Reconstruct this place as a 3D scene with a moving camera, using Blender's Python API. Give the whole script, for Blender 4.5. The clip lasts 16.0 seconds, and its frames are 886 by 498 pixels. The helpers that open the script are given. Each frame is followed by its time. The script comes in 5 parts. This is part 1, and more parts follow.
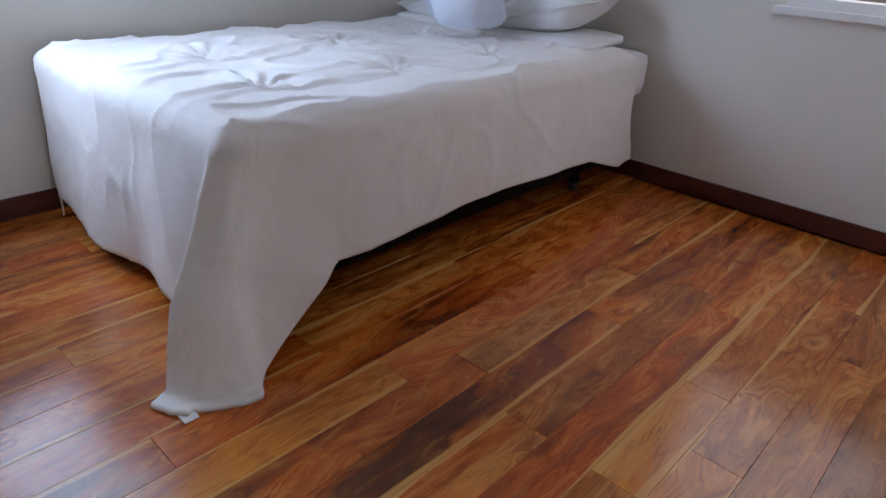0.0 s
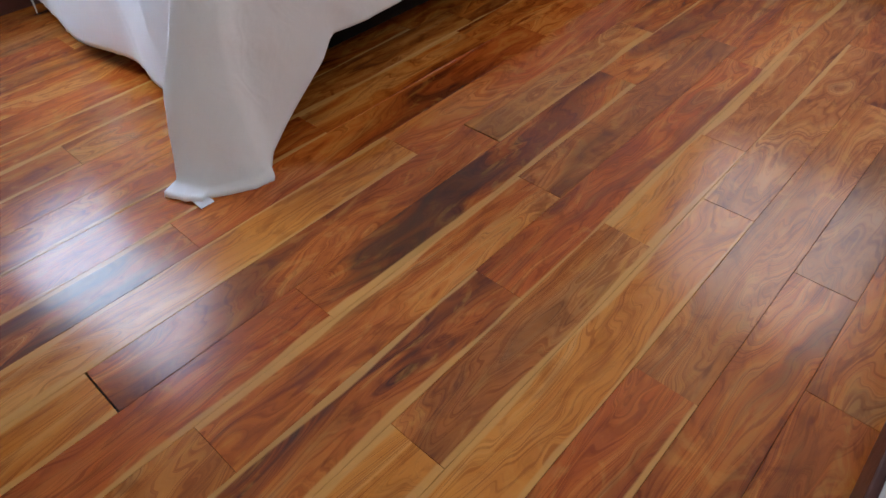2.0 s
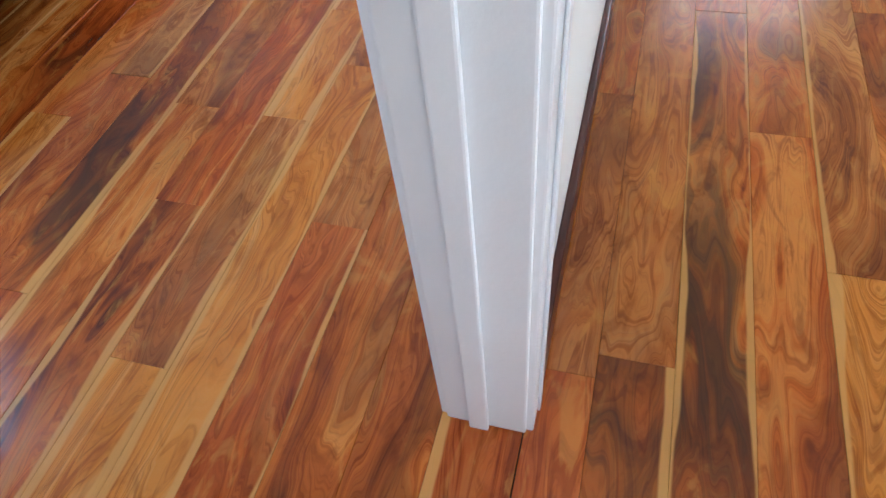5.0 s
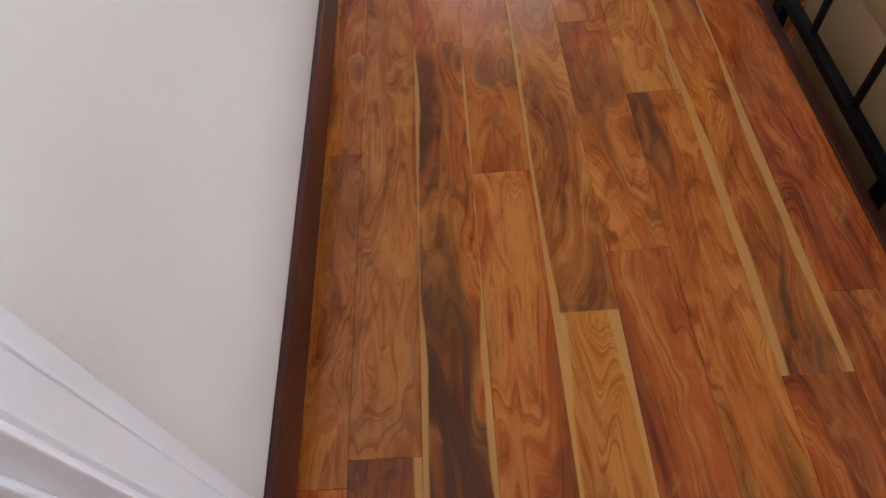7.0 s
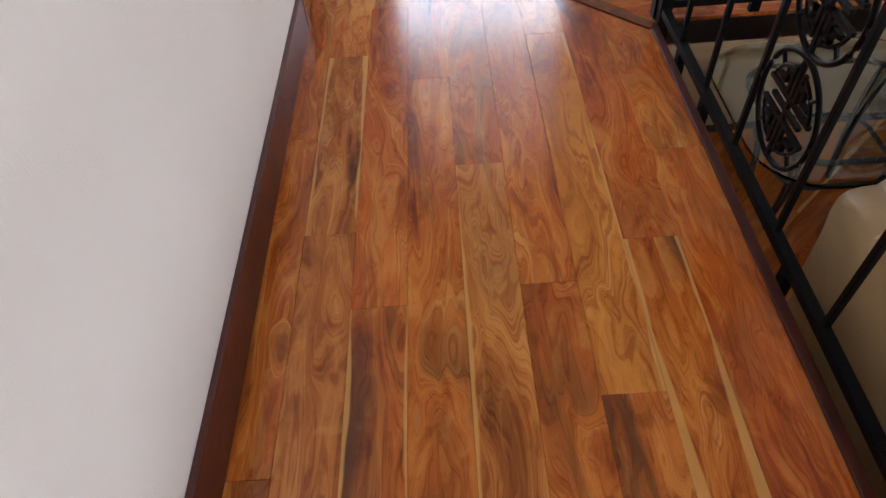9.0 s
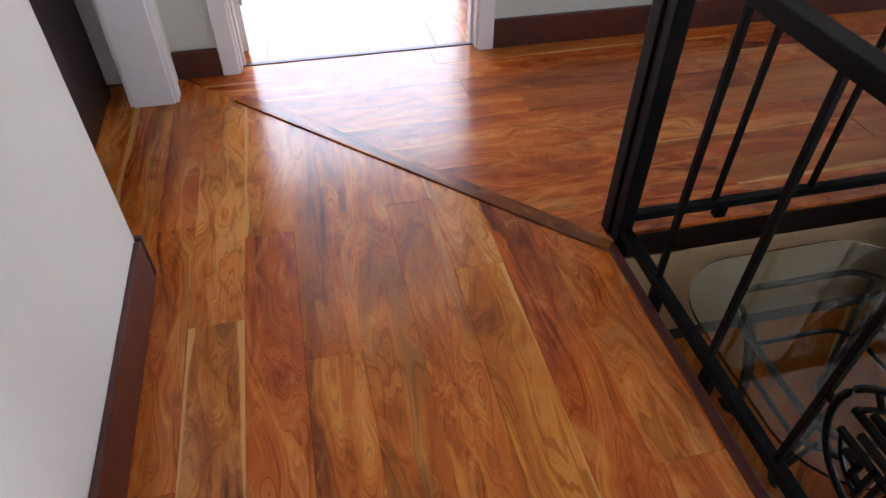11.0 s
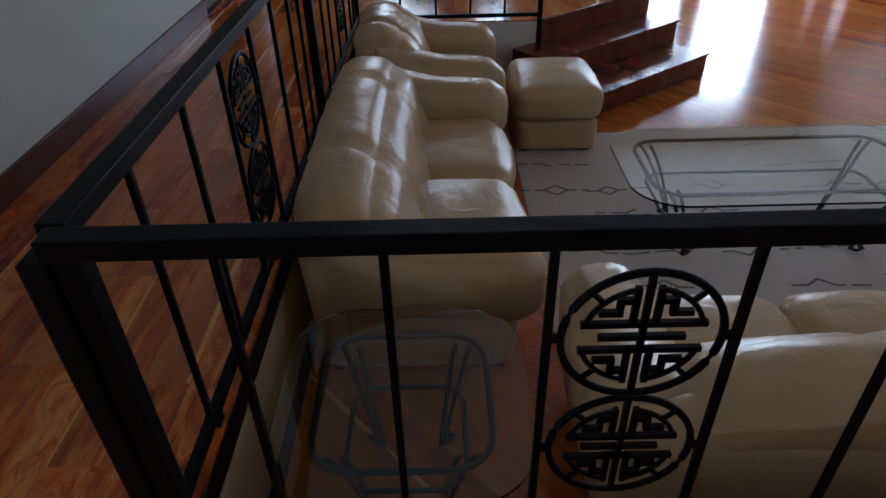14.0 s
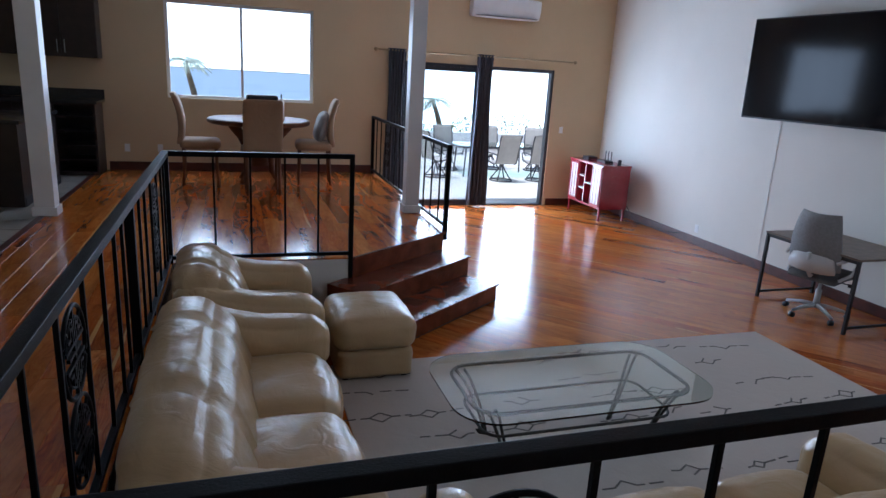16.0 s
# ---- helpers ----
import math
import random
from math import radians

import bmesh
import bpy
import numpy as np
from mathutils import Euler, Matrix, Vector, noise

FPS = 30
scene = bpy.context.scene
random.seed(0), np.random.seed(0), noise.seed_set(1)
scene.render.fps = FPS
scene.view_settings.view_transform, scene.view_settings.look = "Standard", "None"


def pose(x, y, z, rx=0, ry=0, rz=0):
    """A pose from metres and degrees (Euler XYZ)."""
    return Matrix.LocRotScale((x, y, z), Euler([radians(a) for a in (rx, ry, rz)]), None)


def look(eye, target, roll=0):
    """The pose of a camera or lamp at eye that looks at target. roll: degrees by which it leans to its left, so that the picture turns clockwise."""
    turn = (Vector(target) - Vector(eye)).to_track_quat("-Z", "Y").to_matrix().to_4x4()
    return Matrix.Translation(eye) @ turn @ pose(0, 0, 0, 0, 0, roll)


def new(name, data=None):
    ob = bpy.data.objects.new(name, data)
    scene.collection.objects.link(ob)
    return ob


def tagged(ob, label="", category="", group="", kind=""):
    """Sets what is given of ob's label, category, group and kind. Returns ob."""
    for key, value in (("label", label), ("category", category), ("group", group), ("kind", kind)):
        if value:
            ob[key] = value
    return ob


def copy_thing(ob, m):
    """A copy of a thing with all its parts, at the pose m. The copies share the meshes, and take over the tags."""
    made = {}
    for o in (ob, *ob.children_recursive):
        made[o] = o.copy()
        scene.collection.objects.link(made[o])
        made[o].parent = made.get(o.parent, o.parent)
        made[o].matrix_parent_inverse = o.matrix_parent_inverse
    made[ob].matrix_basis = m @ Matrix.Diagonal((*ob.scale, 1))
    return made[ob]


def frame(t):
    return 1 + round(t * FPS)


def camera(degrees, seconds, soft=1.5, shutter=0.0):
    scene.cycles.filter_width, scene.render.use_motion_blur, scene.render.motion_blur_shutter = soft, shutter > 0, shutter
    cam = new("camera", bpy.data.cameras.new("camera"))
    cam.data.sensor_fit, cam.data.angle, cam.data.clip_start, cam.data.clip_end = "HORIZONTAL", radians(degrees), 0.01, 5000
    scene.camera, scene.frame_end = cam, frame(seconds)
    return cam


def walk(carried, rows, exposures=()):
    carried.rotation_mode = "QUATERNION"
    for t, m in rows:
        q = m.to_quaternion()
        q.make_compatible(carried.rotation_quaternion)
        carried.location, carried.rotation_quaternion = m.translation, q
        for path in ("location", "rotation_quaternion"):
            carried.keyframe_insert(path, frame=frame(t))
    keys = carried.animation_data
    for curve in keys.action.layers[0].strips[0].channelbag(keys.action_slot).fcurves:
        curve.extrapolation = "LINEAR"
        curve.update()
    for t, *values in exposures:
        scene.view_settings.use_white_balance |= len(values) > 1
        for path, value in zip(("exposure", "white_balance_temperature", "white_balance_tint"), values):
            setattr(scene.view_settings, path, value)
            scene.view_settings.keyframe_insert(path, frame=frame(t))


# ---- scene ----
PATH = [
    (0, (3.313, -1.884, 1.353), (1.998, -3.087, 0.446), 2.9),
    (0.5, (3.316, -1.889, 1.327), (2.055, -3.032, 0.277), 2.3),
    (1, (3.308, -1.891, 1.31), (2.127, -2.973, 0.112), 1.1),
    (1.5, (3.303, -1.878, 1.282), (2.193, -2.91, -0.023), -0.3),
    (2, (3.315, -1.867, 1.249), (2.283, -2.847, -0.156), -1.8),
    (2.5, (3.316, -1.839, 1.235), (2.318, -2.764, -0.231), -4.1),
    (3, (3.312, -1.771, 1.243), (2.302, -2.621, -0.26), -6.0),
    (3.5, (3.353, -1.667, 1.251), (2.322, -2.463, -0.266), -7.5),
    (4, (3.377, -1.583, 1.268), (2.302, -2.282, -0.267), -8.4),
    (4.5, (3.372, -1.511, 1.27), (2.255, -2.084, -0.287), -7.9),
    (5, (3.341, -1.421, 1.261), (2.188, -1.87, -0.31), -8.0),
    (5.2, (3.326, -1.383, 1.262), (2.15, -1.768, -0.31), -8.1),
    (7.3, (2.95, -1.07, 1.391), (1.828, -1.124, -0.264), -6.4),
    (7.5, (2.895, -1.06, 1.4), (1.76, -1.108, -0.247), -6.0),
    (8, (2.773, -1.029, 1.405), (1.589, -1.073, -0.207), -5.6),
    (8.5, (2.538, -0.943, 1.434), (1.299, -0.993, -0.135), -5.8),
    (9, (2.327, -0.913, 1.449), (1.032, -0.958, -0.074), -5.2),
    (9.2, (2.215, -0.919, 1.454), (0.906, -0.956, -0.058), -4.8),
    (11.5, (1.137, -0.953, 1.417), (-0.248, -0.369, 0.098), -0.1),
    (12, (0.99, -1.003, 1.451), (-0.2, -0.038, 0.165), -2.1),
    (12.2, (0.994, -1.002, 1.457), (-0.125, 0.065, 0.188), -1.8),
    (12.5, (0.931, -0.927, 1.455), (-0.06, 0.282, 0.208), -2.8),
    (13, (0.819, -0.886, 1.469), (0.12, 0.534, 0.245), -4.0),
    (13.5, (0.742, -0.879, 1.48), (0.383, 0.686, 0.288), -2.3),
    (14, (0.619, -0.944, 1.519), (0.609, 0.695, 0.373), -1.5),
    (14.5, (0.538, -1.003, 1.542), (0.837, 0.677, 0.5), 1.1),
    (15, (0.494, -1.034, 1.577), (0.99, 0.69, 0.693), 3.1),
    (15.5, (0.468, -1.06, 1.611), (1.035, 0.725, 0.909), 3.2),
    (15.8, (0.46, -1.066, 1.624), (1.052, 0.75, 1.031), 3.4),
    (16, (0.46, -1.063, 1.636), (1.067, 0.77, 1.116), 3.4),
]
cam = camera(68.9, 16.0)
EXPOSURES = [(0, 0.62, 6450, 12), (0.5, 1.15, 6450, 10), (2.5, 1.3, 6600, 9), (3.5, 1.45, 6150, 8), (4.5, 1.9, 5850, 4), (5, 1.75, 5900, 6), (7.5, 1.2, 6600, 16), (9, 1.3, 6600, 16), (11.5, 1.15, 6100, 14), (12.5, 0.6, 5900, 10), (13.5, -0.2, 5850, 11), (14.5, -0.15, 5500, 10), (16, 0.0, 5300, 10)]
walk(cam, [(t, look(eye, aim, roll)) for t, eye, aim, roll in PATH], EXPOSURES)

# ---------------------------------------------------------------- light
world = bpy.data.worlds.new("sky")
scene.world = world
world.use_nodes = True
wn = world.node_tree.nodes
sky = wn.new("ShaderNodeTexSky")
sky.sky_type, sky.sun_disc = "NISHITA", False
sky.sun_elevation, sky.sun_rotation = radians(62), radians(-75)
wn["Background"].inputs["Strength"].default_value = 0.15
world.node_tree.links.new(sky.outputs[0], wn["Background"].inputs["Color"])

sun = new("sun", bpy.data.lights.new("sun", "SUN"))
sun.data.energy, sun.data.angle, sun.data.color = 5.0, radians(0.5), (1.0, 0.95, 0.88)
sun.matrix_world = look((-10, 1, 18), (-5.5, 2.6, 6.0))


def window_light(name, place, toward, width, height, watts, color=(0.76, 0.87, 1.0)):
    """Sky light that enters by one opening."""
    lamp = new(name, bpy.data.lights.new(name, "AREA"))
    lamp.data.shape, lamp.data.size, lamp.data.size_y = "RECTANGLE", width, height
    lamp.data.energy, lamp.data.color = watts, color
    lamp.matrix_world = look(place, toward)
    return lamp


YB = 9.5          # inner face of the north wall
XE = 6.9            # inner face of the east wall
LOW = -0.57         # sunken floor
HALL_S = -1.50     # hall face of its south wall
window_light("slider_daylight", (4.4, YB + 0.02, 0.62), (4.4, 0, 0.4), 2.6, 2.2, 185)
window_light("dining_daylight", (0.6, YB + 0.02, 1.76), (0.6, 0, 1.0), 2.0, 1.3, 42)
window_light("room_daylight", (-3.82, -0.6, 1.4), (0, -0.6, 0.9), 2.0, 1.8, 42)
bed_lamp = window_light("bedroom_daylight", (2.55, -5.23, 1.6), (1.3, -4.0, 0.7), 1.2, 1.2, 23, (0.58, 0.74, 1.0))
bed_lamp.data.spread = radians(125)
window_light("bedroom_side_daylight", (-0.26, -2.35, 1.65), (3, -2.3, 0.9), 1.2, 1.2, 7.5, (0.98, 0.93, 1.0))
# Fill light for the hall; the east window it stands in is added, unseen.
window_light("hall_fill", (6.85, 0.75, 1.8), (2.0, -0.6, 0.4), 2.6, 1.6, 18, (0.92, 0.95, 1.0))


# ---------------------------------------------------------------- materials
def shader(name):
    m = bpy.data.materials.new(name)
    m.use_nodes = True
    n = m.node_tree.nodes
    return m, n, m.node_tree.links, n["Principled BSDF"]


def plain(name, color, rough=0.6, metal=0.0, vary=0.12, scale=6.0, bump=0.15, fine=60.0, coat=0.0):
    """Colour that drifts at a large scale, with a fine relief."""
    m, n, l, b = shader(name)
    co = n.new("ShaderNodeTexCoord")
    big, small = n.new("ShaderNodeTexNoise"), n.new("ShaderNodeTexNoise")
    big.inputs["Scale"].default_value, small.inputs["Scale"].default_value = scale, fine
    big.inputs["Detail"].default_value = 4
    small.inputs["Detail"].default_value = 3
    l.new(co.outputs["Object"], big.inputs["Vector"])
    l.new(co.outputs["Object"], small.inputs["Vector"])
    ramp = n.new("ShaderNodeValToRGB")
    ramp.color_ramp.elements[0].position, ramp.color_ramp.elements[1].position = 0.3, 0.7
    ramp.color_ramp.elements[0].color = (*[c * (1 - vary) for c in color], 1)
    ramp.color_ramp.elements[1].color = (*[min(1, c * (1 + vary)) for c in color], 1)
    l.new(big.outputs["Fac"], ramp.inputs["Fac"])
    l.new(ramp.outputs["Color"], b.inputs["Base Color"])
    mr = n.new("ShaderNodeMapRange")
    mr.inputs["To Min"].default_value, mr.inputs["To Max"].default_value = max(0.02, rough - 0.08), min(1, rough + 0.08)
    l.new(small.outputs["Fac"], mr.inputs["Value"])
    l.new(mr.outputs["Result"], b.inputs["Roughness"])
    b.inputs["Metallic"].default_value = metal
    b.inputs["Coat Weight"].default_value = coat
    bp = n.new("ShaderNodeBump")
    bp.inputs["Strength"].default_value, bp.inputs["Distance"].default_value = bump, 0.004
    l.new(small.outputs["Fac"], bp.inputs["Height"])
    l.new(bp.outputs["Normal"], b.inputs["Normal"])
    return m


def wood_floor(name, tones, sap=0.3, rough=0.17, heart=0.5, swirl=1.0, shift_tone=0.0, figure=1.0):
    """Figured acacia: one warped height field whose contours carry the broad bands, the fine lines and the knots; pale sapwood along some edges."""
    m, n, l, b = shader(name)
    co, info = n.new("ShaderNodeTexCoord"), n.new("ShaderNodeObjectInfo")
    luck = info.outputs["Random"]

    def math_(op, a, v=None, c=None):
        mt = n.new("ShaderNodeMath")
        mt.operation = op
        for k, q in enumerate((a, v, c)):
            if q is None:
                continue
            if isinstance(q, (int, float)):
                mt.inputs[k].default_value = q
            else:
                l.new(q, mt.inputs[k])
        return mt.outputs[0]

    def vec(x, y, z):
        cb = n.new("ShaderNodeCombineXYZ")
        for k, q in enumerate((x, y, z)):
            if isinstance(q, (int, float)):
                cb.inputs[k].default_value = q
            else:
                l.new(q, cb.inputs[k])
        return cb.outputs[0]

    def noise_of(v, detail, rough_=0.5, distort=0.0):
        t = n.new("ShaderNodeTexNoise")
        t.inputs["Scale"].default_value, t.inputs["Detail"].default_value = 1.0, detail
        t.inputs["Roughness"].default_value, t.inputs["Distortion"].default_value = rough_, distort
        l.new(v, t.inputs["Vector"])
        return t.outputs["Fac"]

    def band(x, lo, hi):
        r = n.new("ShaderNodeMapRange")
        r.interpolation_type = "SMOOTHSTEP"
        r.inputs["From Min"].default_value, r.inputs["From Max"].default_value = lo, hi
        l.new(x, r.inputs["Value"])
        return r.outputs[0]

    def blend(fac, a, c, kind="MIX"):
        mx = n.new("ShaderNodeMix")
        mx.data_type, mx.blend_type = "RGBA", kind
        l.new(fac, mx.inputs[0])
        for k, q in ((6, a), (7, c)):
            if isinstance(q, tuple):
                mx.inputs[k].default_value = (*q, 1)
            else:
                l.new(q, mx.inputs[k])
        return mx.outputs[2]

    sep = n.new("ShaderNodeSeparateXYZ")
    l.new(co.outputs["Object"], sep.inputs[0])
    px, py = sep.outputs[0], sep.outputs[1]
    u, v = math_("MULTIPLY_ADD", luck, 61.0, px), math_("MULTIPLY_ADD", luck, 37.0, py)
    zed = math_("MULTIPLY", luck, 91.0)

    def at(sx, sy):
        return vec(math_("MULTIPLY", u, sx), math_("MULTIPLY", v, sy), zed)

    slow = noise_of(at(0.75, 3.4), 2.0, 0.45, 0.4)
    mid = noise_of(at(2.2, 9.0), 2.0, 0.5, 0.6)
    eyes = noise_of(at(1.7, 5.0), 1.0, 0.4, 0.9)
    knot = band(eyes, 0.66, 0.86)
    h = math_("MULTIPLY", py, 9.0)
    h = math_("MULTIPLY_ADD", slow, 8.5 * swirl, h)
    h = math_("MULTIPLY_ADD", mid, 2.2 * swirl, h)
    h = math_("MULTIPLY_ADD", knot, 2.4 * swirl, h)
    broad = noise_of(vec(math_("MULTIPLY", h, 0.85), math_("MULTIPLY", u, 0.55), zed), 2.0, 0.5)
    lines = noise_of(vec(math_("MULTIPLY", h, 3.4), math_("MULTIPLY", u, 1.6), zed), 5.0, 0.66)
    fine = noise_of(vec(math_("MULTIPLY", h, 17.0), math_("MULTIPLY", u, 3.5), zed), 3.0, 0.6)
    tone = n.new("ShaderNodeValToRGB")
    e = tone.color_ramp.elements
    e[0].color, e[1].color = (*tones[0], 1), (*tones[-1], 1)
    for k in range(1, len(tones) - 1):
        e.new(k / (len(tones) - 1)).color = (*tones[k], 1)
    pick = math_("MULTIPLY_ADD", math_("SUBTRACT", broad, 0.5), 1.7 * figure, 0.61 + shift_tone)
    pick = math_("MULTIPLY_ADD", math_("SUBTRACT", lines, 0.5), 1.5 * figure, pick)
    pick = math_("MULTIPLY_ADD", math_("SUBTRACT", luck, 0.5), 0.16, pick)
    l.new(pick, tone.inputs["Fac"])
    col = tone.outputs["Color"]
    col = blend(math_("MULTIPLY", band(fine, 0.46, 0.66), 0.7 * figure), col, (0.52, 0.36, 0.26), "MULTIPLY")
    cloud = noise_of(at(4.2, 11.0), 4.0, 0.6, 1.8)
    col = blend(math_("MULTIPLY", band(cloud, 0.50, 0.68), (0.35 + 0.4 * heart) * figure), col, (0.40, 0.27, 0.20), "MULTIPLY")
    col = blend(math_("MULTIPLY", band(cloud, 0.46, 0.32), 0.35 * figure), col, (0.74, 0.33, 0.062))
    # dark heart that follows the figure, and knots
    core = noise_of(vec(math_("MULTIPLY", h, 0.75), math_("MULTIPLY", u, 0.9), math_("ADD", zed, 7.0)), 3.0, 0.55)
    dark = math_("MULTIPLY", band(math_("MULTIPLY_ADD", lines, 0.35, core), 0.645, 0.90), heart)
    col = blend(dark, col, (0.060, 0.024, 0.011))
    col = blend(math_("MULTIPLY", band(knot, 0.30, 0.95), 0.7 * heart), col, (0.045, 0.018, 0.009))
    wob = math_("MULTIPLY", math_("SUBTRACT", noise_of(at(1.6, 0.6), 3.0), 0.5), 0.075)
    for mul, sg in ((17.0, 1.0), (29.0, -1.0)):
        has = math_("LESS_THAN", math_("FRACT", math_("MULTIPLY", luck, mul)), sap)
        pale = math_("MULTIPLY", band(math_("MULTIPLY_ADD", py, sg, wob), 0.062, 0.069), has)
        col = blend(math_("MULTIPLY", pale, 0.8), col, (0.72, 0.37, 0.105))
    b.inputs["Specular IOR Level"].default_value = 0.46
    l.new(col, b.inputs["Base Color"])
    r = n.new("ShaderNodeMapRange")
    r.inputs["To Min"].default_value, r.inputs["To Max"].default_value = rough - 0.05, rough + 0.09
    l.new(fine, r.inputs["Value"])
    l.new(r.outputs[0], b.inputs["Roughness"])
    bp = n.new("ShaderNodeBump")
    bp.inputs["Strength"].default_value, bp.inputs["Distance"].default_value = 0.12, 0.0015
    l.new(math_("MULTIPLY_ADD", fine, 0.4, slow), bp.inputs["Height"])
    l.new(bp.outputs["Normal"], b.inputs["Normal"])
    return m


def leather(name, color):
    m, n, l, b = shader(name)
    co = n.new("ShaderNodeTexCoord")
    cells, crease, tint = n.new("ShaderNodeTexVoronoi"), n.new("ShaderNodeTexNoise"), n.new("ShaderNodeTexNoise")
    cells.inputs["Scale"].default_value = 260
    crease.inputs["Scale"].default_value, crease.inputs["Detail"].default_value, crease.inputs["Distortion"].default_value = 7, 5, 1.2
    tint.inputs["Scale"].default_value = 3
    for t in (cells, crease, tint):
        l.new(co.outputs["Object"], t.inputs["Vector"])
    ramp = n.new("ShaderNodeValToRGB")
    ramp.color_ramp.elements[0].position, ramp.color_ramp.elements[1].position = 0.3, 0.7
    ramp.color_ramp.elements[0].color = (*[c * 0.86 for c in color], 1)
    ramp.color_ramp.elements[1].color = (*color, 1)
    l.new(tint.outputs["Fac"], ramp.inputs["Fac"])
    l.new(ramp.outputs["Color"], b.inputs["Base Color"])
    b.inputs["Roughness"].default_value = 0.31
    b1, b2 = n.new("ShaderNodeBump"), n.new("ShaderNodeBump")
    b1.inputs["Strength"].default_value, b1.inputs["Distance"].default_value = 0.4, 0.018
    b2.inputs["Strength"].default_value, b2.inputs["Distance"].default_value = 0.2, 0.001
    l.new(crease.outputs["Fac"], b1.inputs["Height"])
    l.new(cells.outputs["Distance"], b2.inputs["Height"])
    l.new(b1.outputs["Normal"], b2.inputs["Normal"])
    l.new(b2.outputs["Normal"], b.inputs["Normal"])
    return m


def cloth(name, color, scale=900.0, crease=0.35):
    m, n, l, b = shader(name)
    co = n.new("ShaderNodeTexCoord")
    weave, fold, tint = n.new("ShaderNodeTexWave"), n.new("ShaderNodeTexNoise"), n.new("ShaderNodeTexNoise")
    weave.inputs["Scale"].default_value = scale / 6
    weave.inputs["Distortion"].default_value = 2
    fold.inputs["Scale"].default_value, fold.inputs["Detail"].default_value, fold.inputs["Distortion"].default_value = 6, 6, 1.0
    tint.inputs["Scale"].default_value = 4
    for t in (weave, fold, tint):
        l.new(co.outputs["Object"], t.inputs["Vector"])
    ramp = n.new("ShaderNodeValToRGB")
    ramp.color_ramp.elements[0].color = (*[c * 0.93 for c in color], 1)
    ramp.color_ramp.elements[1].color = (*color, 1)
    l.new(tint.outputs["Fac"], ramp.inputs["Fac"])
    l.new(ramp.outputs["Color"], b.inputs["Base Color"])
    b.inputs["Roughness"].default_value = 0.85
    b.inputs["Sheen Weight"].default_value = 0.15
    b1, b2 = n.new("ShaderNodeBump"), n.new("ShaderNodeBump")
    b1.inputs["Strength"].default_value, b1.inputs["Distance"].default_value = crease, 0.025
    b2.inputs["Strength"].default_value, b2.inputs["Distance"].default_value = 0.1, 0.0006
    ridge, bend, mixed = n.new("ShaderNodeTexNoise"), n.new("ShaderNodeMath"), n.new("ShaderNodeMath")
    ridge.inputs["Scale"].default_value, ridge.inputs["Detail"].default_value, ridge.inputs["Distortion"].default_value = 5, 2, 1.6
    l.new(co.outputs["Object"], ridge.inputs["Vector"])
    bend.operation, bend.inputs[1].default_value, bend.inputs[2].default_value = "PINGPONG", 0.5, 0.0
    l.new(ridge.outputs["Fac"], bend.inputs[0])
    mixed.operation, mixed.inputs[1].default_value = "MULTIPLY_ADD", 0.8
    l.new(bend.outputs[0], mixed.inputs[0])
    l.new(fold.outputs["Fac"], mixed.inputs[2])
    l.new(mixed.outputs[0], b1.inputs["Height"])
    l.new(weave.outputs["Fac"], b2.inputs["Height"])
    l.new(b1.outputs["Normal"], b2.inputs["Normal"])
    l.new(b2.outputs["Normal"], b.inputs["Normal"])
    return m


def glass(name, color=(0.9, 0.97, 0.94), rough=0.0):
    m, n, l, b = shader(name)
    b.inputs["Base Color"].default_value = (*color, 1)
    b.inputs["Roughness"].default_value = rough
    b.inputs["Transmission Weight"].default_value = 1.0
    b.inputs["IOR"].default_value = 1.48
    return m


def thin_glass(name, alpha=0.12, color=(0.8, 0.95, 0.9), rough=0.03):
    """A sheet that lets most of the light straight through and mirrors a little."""
    m, n, l, b = shader(name)
    clear, mix = n.new("ShaderNodeBsdfTransparent"), n.new("ShaderNodeMixShader")
    gloss, fres = n.new("ShaderNodeBsdfGlossy"), n.new("ShaderNodeFresnel")
    clear.inputs["Color"].default_value = (*color, 1)
    gloss.inputs["Roughness"].default_value = rough
    fres.inputs["IOR"].default_value = 1.5
    l.new(fres.outputs[0], mix.inputs[0])
    l.new(clear.outputs[0], mix.inputs[1])
    l.new(gloss.outputs[0], mix.inputs[2])
    l.new(mix.outputs[0], n["Material Output"].inputs["Surface"])
    return m


WOOD_TONES = [(0.082, 0.020, 0.007), (0.245, 0.053, 0.010), (0.439, 0.101, 0.015), (0.561, 0.145, 0.020), (0.653, 0.207, 0.032), (0.745, 0.298, 0.067)]
RED_TONES = [(0.087, 0.018, 0.006), (0.255, 0.048, 0.009), (0.439, 0.086, 0.014), (0.541, 0.120, 0.017), (0.622, 0.171, 0.027), (0.704, 0.251, 0.050)]
TAN_TONES = [(0.092, 0.027, 0.009), (0.255, 0.069, 0.015), (0.428, 0.123, 0.021), (0.530, 0.168, 0.030), (0.612, 0.217, 0.044), (0.694, 0.285, 0.071)]
GOLD_TONES = [(0.275, 0.071, 0.012), (0.490, 0.139, 0.018), (0.602, 0.192, 0.026), (0.663, 0.232, 0.032), (0.714, 0.276, 0.047), (0.765, 0.346, 0.087)]
WOOD = wood_floor("acacia_floor", WOOD_TONES, 0.25, heart=0.55, swirl=0.85)
WOOD_LIGHT = wood_floor("acacia_sapwood", GOLD_TONES, 0.8, heart=0.12, swirl=0.6)
WOOD_RED = wood_floor("acacia_red_heart", RED_TONES, 0.2, heart=0.45, swirl=0.7)
